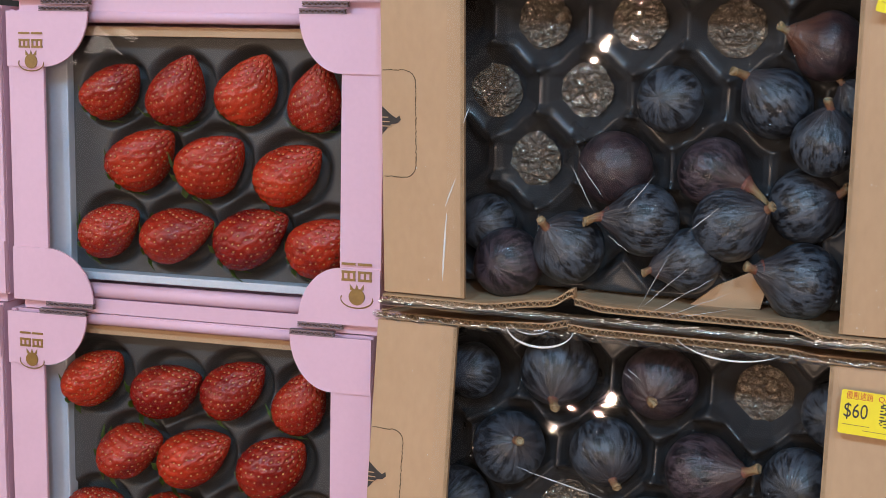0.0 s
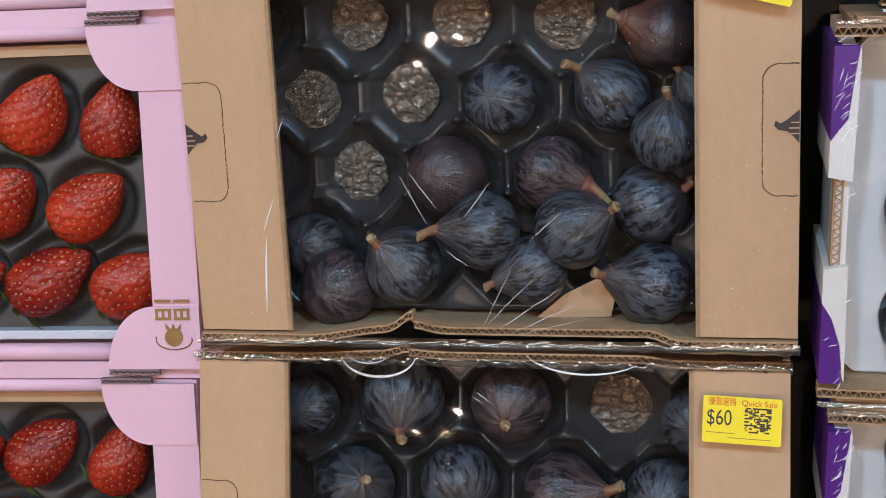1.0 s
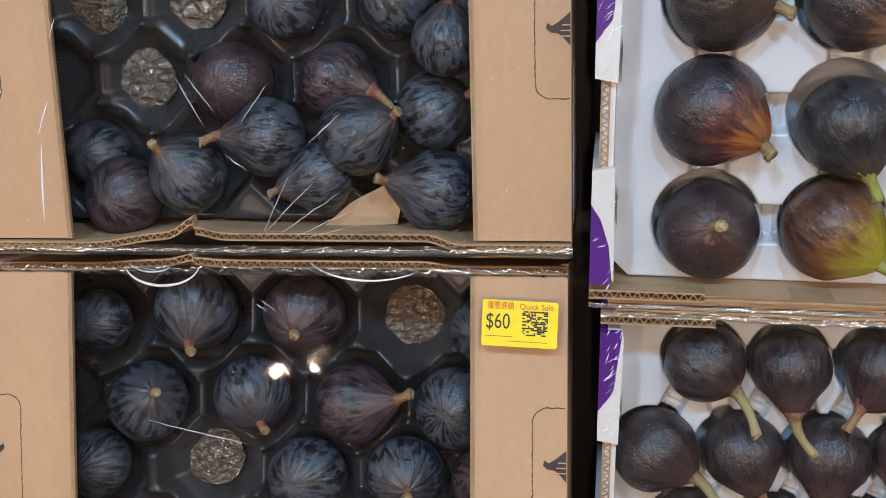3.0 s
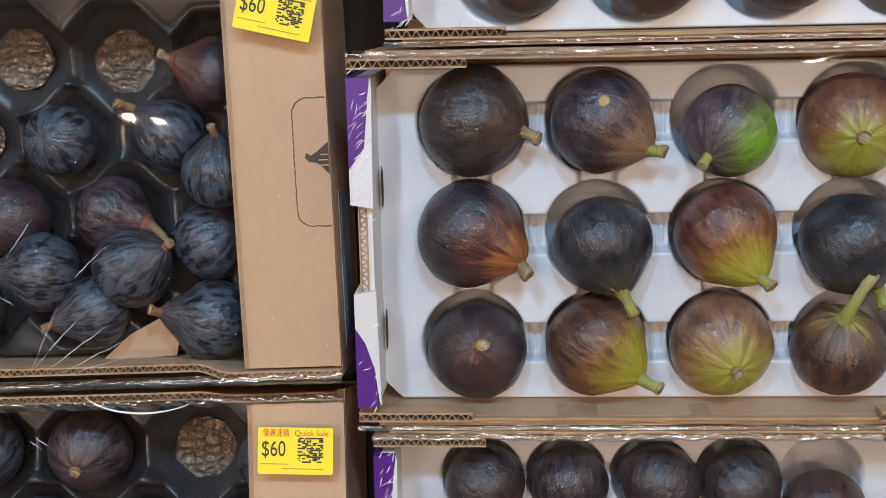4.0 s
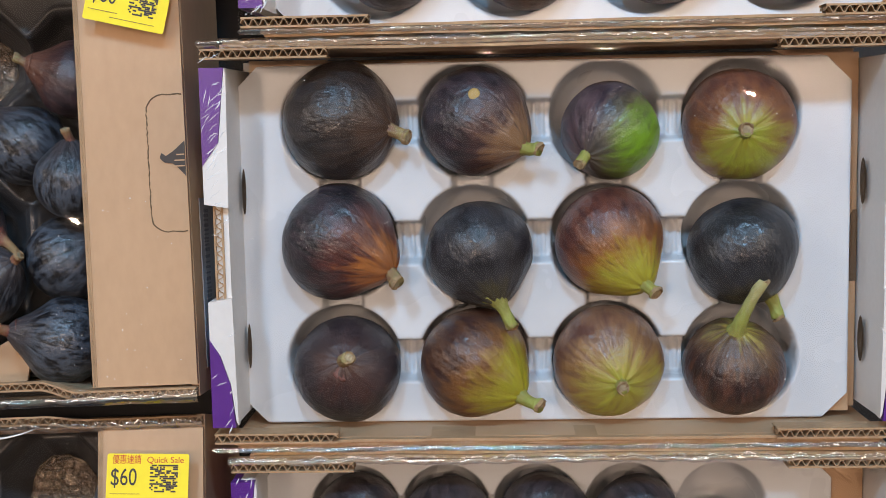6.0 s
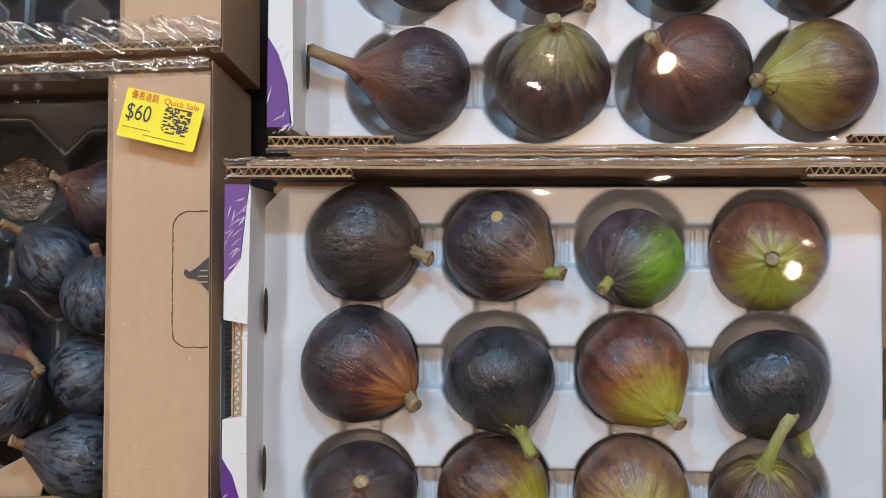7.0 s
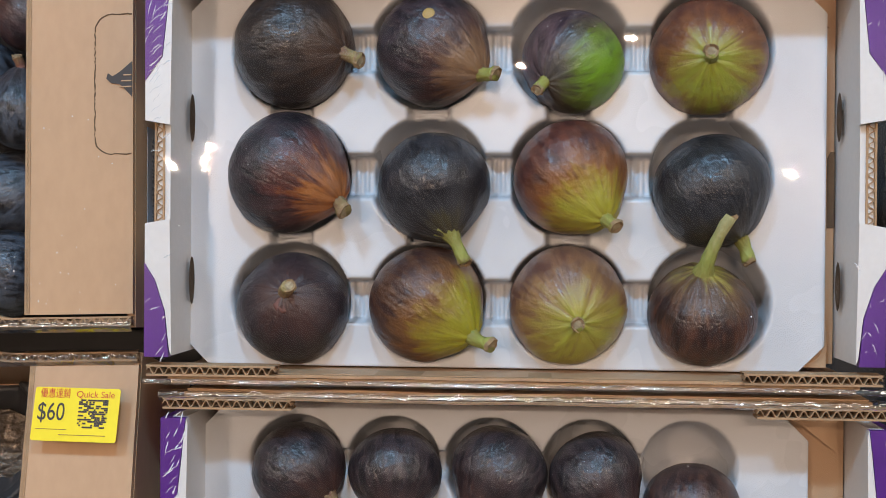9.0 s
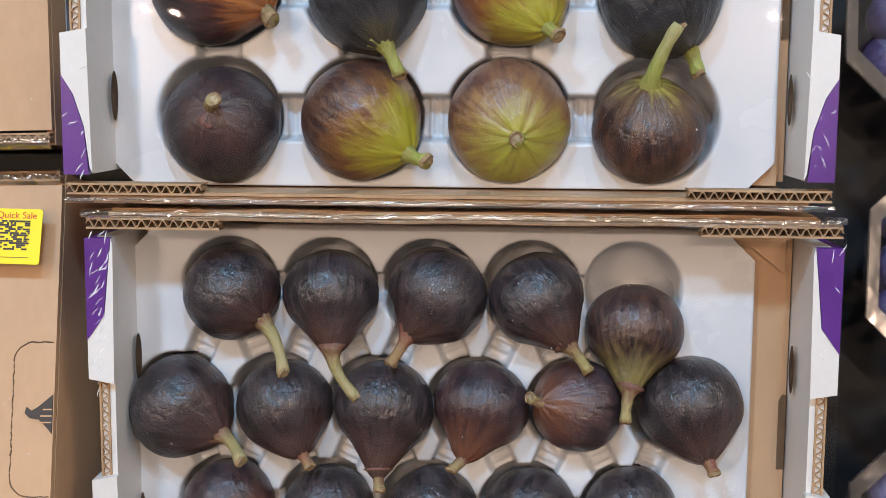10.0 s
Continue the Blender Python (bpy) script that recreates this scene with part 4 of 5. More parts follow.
# ---- price labels ----
def words(text, size, material, parent, x, z, y, name, wide=None, shear=0.0):
    cu = bpy.data.curves.new(name, "FONT")
    cu.body, cu.size, cu.extrude, cu.shear = text, size, 0.00004, shear
    tmp = new("tmp_" + name, cu)
    bpy.context.view_layer.update()
    me = bpy.data.meshes.new_from_object(tmp.evaluated_get(bpy.context.evaluated_depsgraph_get()))
    bpy.data.objects.remove(tmp)
    me.materials.clear()
    me.materials.append(material)
    xs = [v.co.x for v in me.vertices]
    k = wide / (max(xs) - min(xs)) if wide and xs else 1.0
    ob = new(name, me)
    ob.parent, ob.matrix_basis = parent, Matrix.Translation((x, y, z)) @ pose(0, 0, 0, 90, 0, 0) @ Matrix.Diagonal((k, 1, 1, 1))
    return ob


def price_label(m):
    lab = thing("price_label", m, "yellow quick sale price sticker on the carton", "label", "yellow price stickers")
    bm = bmesh.new()
    w, h, r = 0.040, 0.0245, 0.0012
    pts = [(cx + r * math.cos(radians(a)), cz + r * math.sin(radians(a))) for cx, cz, a0 in ((w - r, h - r, 0), (r, h - r, 90), (r, r, 180), (w - r, r, 270)) for a in range(a0, a0 + 91, 30)]
    plate(bm, pts, 0, 0.0003)
    part("paper", bm, YELLOW, lab)
    words("優惠速銷", 0.0047, RED_INK, lab, 0.0026, 0.0200, -0.0002, "red_heading", 0.0140)
    words("Quick Sale", 0.0042, RED_INK, lab, 0.0195, 0.0202, -0.0002, "red_text", 0.0178)
    words("$60", 0.0115, INK, lab, 0.0018, 0.0095, -0.0002, "price", 0.0125)
    bars = bmesh.new()
    for k in range(15):
        z = 0.0062 + k * 0.00088
        x = 0.0212
        rnd = random.Random(k)
        while x < 0.0340:
            n = rnd.choice((0.0008, 0.0008, 0.0016, 0.0024))
            if rnd.random() < 0.55:
                box(bars, x, min(x + n, 0.0348), -0.0003, -0.0001, z, z + 0.00078)
            x += n
    part("printed_code", bars, INK, lab, "dark printed bars")
    small = bmesh.new()
    for k, (x0, x1) in enumerate(((0.002, 0.0165), (0.013, 0.035))):
        box(small, x0, x1, -0.0003, -0.0001, 0.0052 - 0.0024 * k, 0.0055 - 0.0024 * k)
    part("small_print", small, GOLD, lab)
    return lab


price_label(CARTON_LOW_AT @ pose(0.2882, -0.0105, 0.1838, 0, 2.4, 0))
price_label(CARTON_AT @ pose(0.2890, -0.0105, 0.1865, 0, 14.3, 0))


sticker = thing("barcode_sticker", CARTON_AT @ pose(CARTON_W, 0, 0), "grey-blue printed sticker on the carton's side", "sticker")
STICKER = surface("sticker_paper", (0.34, 0.37, 0.43), (0.28, 0.31, 0.36), 30, 0.35, 300, 0.05)
FAINT_INK = surface("faint_ink", (0.20, 0.22, 0.27), (0.15, 0.17, 0.21), 60, 0.5, 300, 0.05)
part("paper", one_box(0.0002, 0.0007, 0.020, 0.056, 0.012, 0.098), STICKER, sticker)
bm = bmesh.new()
rnd = random.Random(5)
z = 0.018
while z < 0.092:
    n = rnd.uniform(0.0006, 0.0020)
    box(bm, 0.0008, 0.0010, 0.026, 0.036, z, z + n)
    z += n + rnd.uniform(0.0006, 0.0018)
part("printed_code", bm, FAINT_INK, sticker)


# ---- white and purple fig crates ----
CRATE_W, CRATE_H, CRATE_D = 0.3305, 0.190, 0.082


def crate(m, cells, radius, channels, label, tray_wide=0.3065):
    c = thing("crate", m, label, "crate", "white fig crates")
    W, Hh, d = CRATE_W, CRATE_H, CRATE_D
    part("floor_panel", one_box(0.004, W - 0.004, d - 0.004, d, 0.003, Hh - 0.003), KRAFT, c)
    for z, s in ((0.0, 1), (Hh, -1)):
        part("long_wall", one_box(0.008, W - 0.008, 0.001, d - 0.004, z - s * 0.0022, z + s * 0.0012), KRAFT, c)
        for k in range(3):
            bm = bmesh.new()
            n = 60
            last = None
            for i in range(n + 1):
                x = 0.010 + (W - 0.02) * i / n
                zz = z + s * (0.0004 - 0.0017 * k) + 0.0005 * noise.noise(Vector((x * 30, k * 3.1, z * 50)))
                y0 = -0.003 + 0.0014 * k + 0.0006 * noise.noise(Vector((x * 60, 5 + k, z * 50)))
                ring = [bm.verts.new(p) for p in ((x, y0, zz - 0.0007), (x, y0, zz + 0.0007), (x, 0.02, zz + 0.0007), (x, 0.02, zz - 0.0007))]
                if last:
                    for q in range(4):
                        bm.faces.new((last[q], last[(q + 1) % 4], ring[(q + 1) % 4], ring[q]))
                last = ring
            bmesh.ops.recalc_face_normals(bm, faces=bm.faces)
            part("board_edge", bm, KRAFT_EDGE, c)
        for x0, name in ((0.0, "corner_tab"), (W - 0.060, "corner_tab")):
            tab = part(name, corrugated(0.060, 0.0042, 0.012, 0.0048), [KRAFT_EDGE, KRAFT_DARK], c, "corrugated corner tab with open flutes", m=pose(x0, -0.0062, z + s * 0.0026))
            web = bmesh.new()
            a = x0 if x0 == 0 else W
            q = 1 if x0 == 0 else -1
            pts = [(a + q * 0.016, z + s * 0.0044), (a + q * 0.056, z + s * 0.0044), (a + q * 0.050, z + s * 0.007), (a + q * 0.034, z + s * 0.012), (a + q * 0.016, z + s * 0.026)]
            plate(web, pts, 0.0315, 0.0335)
            part("gusset", web, KRAFT, c)
    part("floor_flap", one_box(W - 0.040, W - 0.0122, 0.0350, 0.0380, 0.006, Hh - 0.006), KRAFT, c, "brown inner flap beside the tray")
    gap = [(W - 0.0155, 0.070), (W - 0.0122, 0.070), (W - 0.0122, 0.106), (W - 0.0140, 0.106), (W - 0.0155, 0.103)]
    part("flap_slot", plate(bmesh.new(), gap, 0.0342, 0.0352), KRAFT_DARK, c, "dark slot at the foot of the end wall")
    # end walls: white lining that leans outwards, printed rim with a cut-out hand hold
    for side in (0, 1):
        q = 1 if side == 0 else -1
        x = 0.0 if side == 0 else W
        bm = bmesh.new()
        z0, z1 = 0.009, Hh - 0.009
        prof = [(x + q * 0.0105, -0.004), (x + q * 0.0125, d - 0.004), (x + q * 0.004, d - 0.004), (x + q * 0.004, -0.003)]
        lo = [bm.verts.new((px, py, z0)) for px, py in prof]
        hi = [bm.verts.new((px, py, z1)) for px, py in prof]
        bm.faces.new(lo), bm.faces.new(hi)
        for k in range(4):
            bm.faces.new((lo[k], lo[(k + 1) % 4], hi[(k + 1) % 4], hi[k]))
        bmesh.ops.recalc_face_normals(bm, faces=bm.faces)
        wall = part("end_wall", bm, WHITE_BOARD, c, "white lining board of the crate")
        h0, h1 = 0.070, 0.117
        for rim, outline in ((bmesh.new(), [(x, 0.052), (x, h0), (x + q * 0.0115, h0 + 0.002), (x + q * 0.0125, 0.010), (x + q * 0.0115, 0.012), (x + q * 0.0095, 0.030), (x + q * 0.0050, 0.044)]), (bmesh.new(), [(x, h1), (x, Hh - 0.055), (x + q * 0.008, Hh - 0.044), (x + q * 0.0105, Hh - 0.02), (x + q * 0.0118, Hh - 0.009), (x + q * 0.0125, Hh - 0.012), (x + q * 0.0115, h1 - 0.002)])):
            part("rim", plate(rim, outline, -0.0085, -0.004), WHITE_BOARD, wall)
        for pts, nm in (([(x, 0.009), (x, 0.052), (x + q * 0.0048, 0.044), (x + q * 0.0093, 0.030), (x + q * 0.0112, 0.009)], "printed_corner"), ([(x, Hh - 0.009), (x, Hh - 0.055), (x + q * 0.0078, Hh - 0.044), (x + q * 0.0103, Hh - 0.02), (x + q * 0.0116, Hh - 0.009)], "printed_corner")):
            part(nm, plate(bmesh.new(), pts, -0.009, -0.0042), PURPLE, wall, "deep purple printed corner")
        for z0, z1, mat, nm in ((0.009, 0.052, PURPLE, "printed_corner"), (0.052, h0, WHITE_BOARD, "side_board"), (h1, Hh - 0.055, WHITE_BOARD, "side_board"), (Hh - 0.055, Hh - 0.009, PURPLE, "printed_corner")):
            part(nm, one_box(min(x, x + q * 0.0036), max(x, x + q * 0.0036), -0.0036, d - 0.003, z0, z1), mat, wall)
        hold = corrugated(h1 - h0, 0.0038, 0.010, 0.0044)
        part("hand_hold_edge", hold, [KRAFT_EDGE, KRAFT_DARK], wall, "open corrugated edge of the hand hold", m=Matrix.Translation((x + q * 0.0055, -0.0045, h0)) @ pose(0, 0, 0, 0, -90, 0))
        for zc in (0.043, 0.121):
            slot = bmesh.new()
            yy, half = 0.022, 0.0115
            xs = x + q * (0.0115 + 0.0035 * (yy + 0.004) / d)
            pts = [(half * math.cos(a) , 0.0042 * math.sin(a)) for a in (2 * math.pi * k / 18 for k in range(18))]
            vs = [bm2 for bm2 in (slot.verts.new((xs + q * 0.0006 + q * 0.043 * pz, yy + pz, zc + px)) for px, pz in pts)]
            slot.faces.new(vs)
            bmesh.ops.solidify(slot, geom=slot.faces[:], thickness=0.0008)
            part("slot", slot, KRAFT_DARK, wall, "narrow dark cut slot")
    # pressed white tray
    tw, th, ox, oz = tray_wide, 0.1822, 0.0072, 0.0013

    def depth(gx, gz):
        y = np.zeros_like(gx)
        px, pz = gx + ox, gz + oz
        for (ax, az), (bx, bz), half, deep in channels:
            along = np.array((bx - ax, bz - az))
            n = np.hypot(*along)
            u, v = along / n
            s, w = (px - ax) * u + (pz - az) * v, np.abs(-(px - ax) * v + (pz - az) * u)
            inside = (1 - step_up(w, half - 0.0012, half + 0.0012)) * (s > 0) * (s < n)
            ribs = 0.0009 * np.cos((s - n / 2) * 1500) * (np.abs(s - n / 2) < 0.006)
            y = np.maximum(y, inside * (deep + ribs))
        for cx, cz in cells:
            r = np.hypot(px - cx, pz - cz)
            y = np.maximum(y, 0.014 * (1 - step_up(r, radius - 0.0055, radius)) + 0.024 * np.sqrt(np.clip(1 - (r / (radius * 0.96)) ** 2, 0, 1)))
        return y

    sheet_part("tray", height_sheet(tw, th, 0.00105, depth, 0.0145, 0.012), TRAY_WHITE, c, Matrix.Translation((ox, 0.027, oz)), "glossy white pressed plastic tray with cups")
    return c


COLS, ROWS_Z = [0.0606 + 0.0662 * i for i in range(4)], [0.0338 + 0.0600 * j for j in range(3)]
GRID = [(x, z) for z in ROWS_Z for x in COLS]
LINKS = [((a, z), (b, z), 0.0098, 0.011) for z in ROWS_Z for a, b in zip(COLS, COLS[1:])]
LINKS += [((x, a), (x, b), 0.0095, 0.008) for x in COLS for a, b in zip(ROWS_Z, ROWS_Z[1:])]
HEX = [(0.0564 + 0.0471 * i, 0.1555) for i in range(5)] + [(0.0307 + 0.0470 * i, 0.0998) for i in range(6)] + [(0.0527 + 0.0480 * i, 0.0490) for i in range(5)]
LINKS_HEX = [(a, b, 0.006, 0.008) for a in HEX for b in HEX if a < b and math.dist(a, b) < 0.063]
CRATE_AT = pose(0.0123, -0.002, -0.0210, 8, 1.5, 0)
CRATE_LOW_AT = pose(0.0137, 0.030, -0.2190, 8, 1.5, 0)
CRATE_TOP_AT = pose(0.0375, -0.030, 0.1755, 8, 1.5, 0)
crate(CRATE_AT, GRID, 0.0296, LINKS, "white and purple cardboard crate with four by three cups")
crate(CRATE_TOP_AT, GRID, 0.0296, LINKS, "white and purple cardboard crate stacked above another crate")
crate(CRATE_LOW_AT, HEX, 0.0235, LINKS_HEX, "white and purple cardboard crate with staggered cups", 0.2940)
for data, word in ((CRATE_MAIN, "figs in the main white crate"), (CRATE_TOP, "figs in the upper white crate"), (CRATE_LOW_A, "figs in the lower white crate"), (CRATE_LOW_B, "figs in the lower white crate")):
    for row in data:
        fig(*row, word)
for k, at in enumerate((CRATE_AT, CRATE_TOP_AT, CRATE_LOW_AT)):
    # white streaks painted as highlights on the film over the rims
    glints = [(0.004 + 0.0015 * math.sin(9 * q + k), 0.120 + 0.0045 * q, 0.009 + 0.001 * math.sin(4 * q), 0.124 + 0.0045 * q, 0.00022) for q in range(11)]
    rnd = random.Random(40 + k)
    for q in range(30):
        gx, gz = rnd.uniform(0.0005, 0.011), rnd.choice((rnd.uniform(0.004, 0.055), rnd.uniform(0.10, 0.186), rnd.uniform(0.135, 0.186)))
        glints.append((gx, gz, gx + rnd.uniform(0.001, 0.005), gz + rnd.uniform(0.0005, 0.006), rnd.uniform(0.00025, 0.00055)))
    for q in range(14):
        gx, gz = CRATE_W - rnd.uniform(0.002, 0.013), rnd.choice((rnd.uniform(0.012, 0.055), rnd.uniform(0.12, 0.186)))
        glints.append((gx, gz, gx + rnd.uniform(-0.003, 0.003), gz + rnd.uniform(0.0005, 0.006), rnd.uniform(0.0002, 0.0004)))
    wrap(at @ pose(0, -0.0115, 0), CRATE_W, CRATE_H, 0.0015, 11 + k, "clear stretch film over the white crate", [], None, [(CRATE_H + 0.002, 0.0024, 0.8), (-0.002, 0.0014, 0.5)], glints,
         [(0.19, 0.155, 0.012, 45), (0.27, 0.165, 0.014, 45), (0.02, 0.10, 0.02, 25), (0.15, 0.09, 0.08, 25), (0.31, 0.03, 0.02, 20)])


# ---- pink strawberry boxes ----
def berry_meshes(seed):
    rnd = random.Random(seed)
    sides, rows = 76, 56
    seeds = []
    count = 210
    for k in range(count):
        u = 1 - 2 * (k + 0.5) / count
        a = k * 2.39996 + rnd.uniform(-0.08, 0.08)
        seeds.append(Vector((math.sqrt(1 - u * u) * math.cos(a), math.sqrt(1 - u * u) * math.sin(a), u)))
    arr = np.array(seeds)
    off = Vector((rnd.random() * 9, rnd.random() * 9, 0))
    wide = rnd.uniform(0.95, 1.08)

    def shaped(p):
        k = (p.z + 1) / 2
        rr = 1.08 - 0.60 * k ** 1.9
        z = p.z * 1.20 + 0.10 * k
        if p.z < -0.75:
            z += (-0.75 - p.z) * 0.7
        w = 1 + 0.09 * noise.noise(p * 1.1 + off)
        return Vector((p.x * rr * w * wide, p.y * rr * w * 0.86, z))
    bm = bmesh.new()
    rings = []
    for j in range(rows + 1):
        u = -math.cos(math.pi * (j + 0.02) / (rows + 0.04))
        ring = []
        for i in range(sides):
            a = 2 * math.pi * (i + 0.5 * (j % 2)) / sides
            p = Vector((math.sqrt(max(0, 1 - u * u)) * math.cos(a), math.sqrt(max(0, 1 - u * u)) * math.sin(a), u))
            near = np.sqrt(((arr - np.array(p)) ** 2).sum(1).min())
            dent = 0.12 * math.exp(-(near / 0.060) ** 2)
            ring.append(bm.verts.new(shaped(p) * (1 - dent)))
        rings.append(ring)
    for a, b in zip(rings, rings[1:]):
        for i in range(sides):
            bm.faces.new((a[i], a[(i + 1) % sides], b[(i + 1) % sides], b[i]))
    bm.faces.new(rings[0][::-1]), bm.faces.new(rings[-1])
    sd = bmesh.new()
    for s in seeds:
        c = shaped(s) * 0.945
        bmesh.ops.create_icosphere(sd, subdivisions=1, radius=1.0, matrix=Matrix.LocRotScale(c, s.to_track_quat("Z", "Y"), (0.025, 0.038, 0.025)))
    lf = bmesh.new()
    for k in range(9):
        a = 2 * math.pi * k / 9 + rnd.uniform(-0.2, 0.2)
        n = rnd.uniform(0.75, 1.1)
        d, t = Vector((math.cos(a), math.sin(a), 0)), Vector((-math.sin(a), math.cos(a), 0))
        base = Vector((0, 0, -1.0))
        prof = [(0.05, 0.05, 0.0), (0.35 * n, 0.13, 0.02), (0.75 * n, 0.10, 0.08), (1.05 * n, 0.01, 0.30)]
        vs = []
        for r, w, z in prof:
            vs.append([lf.verts.new(base + d * r + t * (w * q) + Vector((0, 0, z - 0.02 * abs(q)))) for q in (-1, 0, 1)])
        for p, q in zip(vs, vs[1:]):
            for i in range(2):
                lf.faces.new((p[i], p[i + 1], q[i + 1], q[i]))
    bmesh.ops.solidify(lf, geom=lf.faces[:], thickness=0.02)
    return mesh_of("berry_body", bm, BERRY, True), mesh_of("berry_seeds", sd, SEED, True), mesh_of("berry_calyx", lf, LEAF, True)


BERRIES = [berry_meshes(k) for k in range(4)]


def strawberry(frame_m, x, z, r, turn, k):
    """One berry lying with its tip towards turn degrees from the right, upwards."""
    rnd = random.Random(f"{x:.3f}{z:.3f}")
    q = Vector((math.cos(radians(turn)), -0.12 + rnd.uniform(-0.15, 0.1), math.sin(radians(turn)))).to_track_quat("Z", "Y") @ Euler((0, 0, rnd.uniform(-0.5, 0.5))).to_quaternion()
    b = thing("strawberry", frame_m @ Matrix.LocRotScale((x, 0.026, z), q, None), "glossy red strawberry with pale seeds", "strawberry", "strawberries in pink boxes")
    s = Matrix.Diagonal((r, r, r, 1))
    for nm, me in zip(("flesh", "seeds", "calyx"), BERRIES[k % 4]):
        ob = new(nm, me)
        ob.parent, ob.matrix_basis = b, s
    return b


PINK_W, PINK_H = 0.284, 0.211


def gold_logo(parent, x, z, s):
    """Two barred glyph shapes over a round fruit with two leaves and a hat brim, printed in gold."""
    def bar(x0, x1, z0, z1):
        part("print_bar", one_box(x + x0 * s, x + x1 * s, -0.0030, -0.0024, z + z0 * s, z + z1 * s), GOLD, parent)
    for i in (-0.0088, 0.0006):
        for j in (0.0046, 0.0090, 0.0134):
            bar(i, i + 0.0080, j, j + 0.0013)
        for j in (0.0002, 0.0034, 0.0066):
            bar(i + j, i + j + 0.0012, 0.0059, 0.0090)
    bm = bmesh.new()
    bmesh.ops.create_cone(bm, cap_ends=True, segments=20, radius1=0.0046 * s, radius2=0.0046 * s, depth=0.0006, matrix=Matrix.Translation((x, -0.0027, z - 0.0040 * s)) @ pose(0, 0, 0, 90, 0, 0))
    part("gold_mark", bm, GOLD, parent, "gold printed fruit mark")
    loop = [Vector((x + 0.0092 * s * math.cos(a), -0.0027, z - 0.0052 * s + 0.0050 * s * math.sin(a))) for a in (math.pi * k / 12 - math.pi * 1.1 for k in range(15))]
    part("gold_brim", tube(bmesh.new(), loop, [0.00045] * 15, 4), GOLD, parent)
    for k in (-1, 0, 1):
        part("gold_leaf", plate(bmesh.new(), [(x + (k * 0.0026 - 0.0012) * s, z - 0.0002 * s), (x + (k * 0.0026 + 0.0012) * s, z - 0.0002 * s), (x + k * 0.0040 * s, z + 0.0030 * s)], -0.0030, -0.0024), GOLD, parent)


def pink_box(frame_m, berries):
    c = thing("fruit_box", frame_m, "pink printed cardboard strawberry box with window", "box", "pink strawberry boxes")
    W, Hh, d = PINK_W, PINK_H, 0.055
    part("back_panel", one_box(-W, 0, d - 0.003, d, 0, Hh), PINK, c)
    for x0, x1 in ((-W, -W + 0.004), (-0.004, 0)):
        part("side_wall", one_box(x0, x1, 0.003, d - 0.003, 0, Hh), PINK, c)
    for z0, z1 in ((-0.0066, 0.004), (Hh - 0.004, Hh)):
        part("long_wall", one_box(-W + 0.004, -0.004, 0.0055, d - 0.003, z0, z1), PINK, c)
    part("inner_wall", one_box(-W + 0.006, -0.006, 0.015, d - 0.004, Hh - 0.0170, Hh - 0.0105), KRAFT, c)
    bm = bmesh.new()
    tube(bm, [Vector((-W + 0.03, 0.008, 0.010)), Vector((-0.03, 0.008, 0.010))], [0.0055, 0.0055], 10)
    part("rolled_lip", bm, PINK, c, smooth=True)
    bm = bmesh.new()
    tube(bm, [Vector((-W + 0.03, 0.008, Hh - 0.004)), Vector((-0.03, 0.008, Hh - 0.004))], [0.0045, 0.0045], 10)
    part("rolled_lip", bm, PINK, c, smooth=True)
    for x0, x1 in ((-W, -W + 0.0285), (-0.0297, 0)):
        part("front_strip", one_box(x0, x1, -0.0005, 0.0025, 0.0015, Hh - 0.0015, 0.0006), PINK, c)
    for cx, sx in ((-W, 1), (0, -1)):
        for cz, sz in ((0.001, 1), (Hh - 0.001, -1)):
            r = 0.0655 if sx > 0 else 0.0595
            out = [(cx, cz)] + [(cx + sx * (0.029 + (r - 0.029) * math.cos(radians(90 * k / 14))), cz + sz * 0.039 * math.sin(radians(90 * k / 14))) for k in range(15)] + [(cx, cz + sz * 0.039)]
            flap = part("round_flap", plate(bmesh.new(), out, -0.0022, -0.0006), PINK, c, "quarter-round pink corner flap")
            span = r - 0.027
            edge = corrugated(span, 0.0028, 0.004, 0.0042)
            at = Matrix.Translation((cx + (0.027 if sx > 0 else -r), -0.0028, cz - sz * 0.0018))
            part("cut_edge", edge, [PINK_EDGE, KRAFT_DARK], flap, m=at)
    gold_logo(c, -0.0165, 0.026, 1.25)
    gold_logo(c, -W + 0.020, Hh - 0.032, 1.1)

    def depth(gx, gz):
        y = np.zeros_like(gx)
        for bx, bz, r, turn in berries:
            u, v = math.cos(radians(turn)), math.sin(radians(turn))
            px, pz = gx - (bx + W - 0.016), gz - (bz - 0.016)
            s, w = px * u + pz * v, -px * v + pz * u
            q = np.sqrt((s / (r * 1.32)) ** 2 + (w / (r * 1.22)) ** 2)
            y = np.maximum(y, 0.016 * (1 - step_up(q, 0.72, 1.05)))
        return y
    tray = sheet_part("tray", height_sheet(W - 0.030, Hh - 0.030, 0.0018, depth, skirt=0.008), FOAM_GREY, c, Matrix.Translation((-W + 0.016, 0.030, 0.016)), "dark grey moulded tray with oval cups")
    part("liner", one_box(-W + 0.028, -0.028, 0.018, 0.034, 0.0155, 0.0215, 0.001), LINER, c, "pale liner edge")
    part("liner", one_box(-W + 0.005, -W + 0.0335, 0.022, 0.034, 0.02, Hh - 0.03, 0.001), LINER, c, "pale liner edge")
    for k, (bx, bz, r, turn) in enumerate(berries):
        strawberry(frame_m, bx, bz, r, turn, k)
    return c


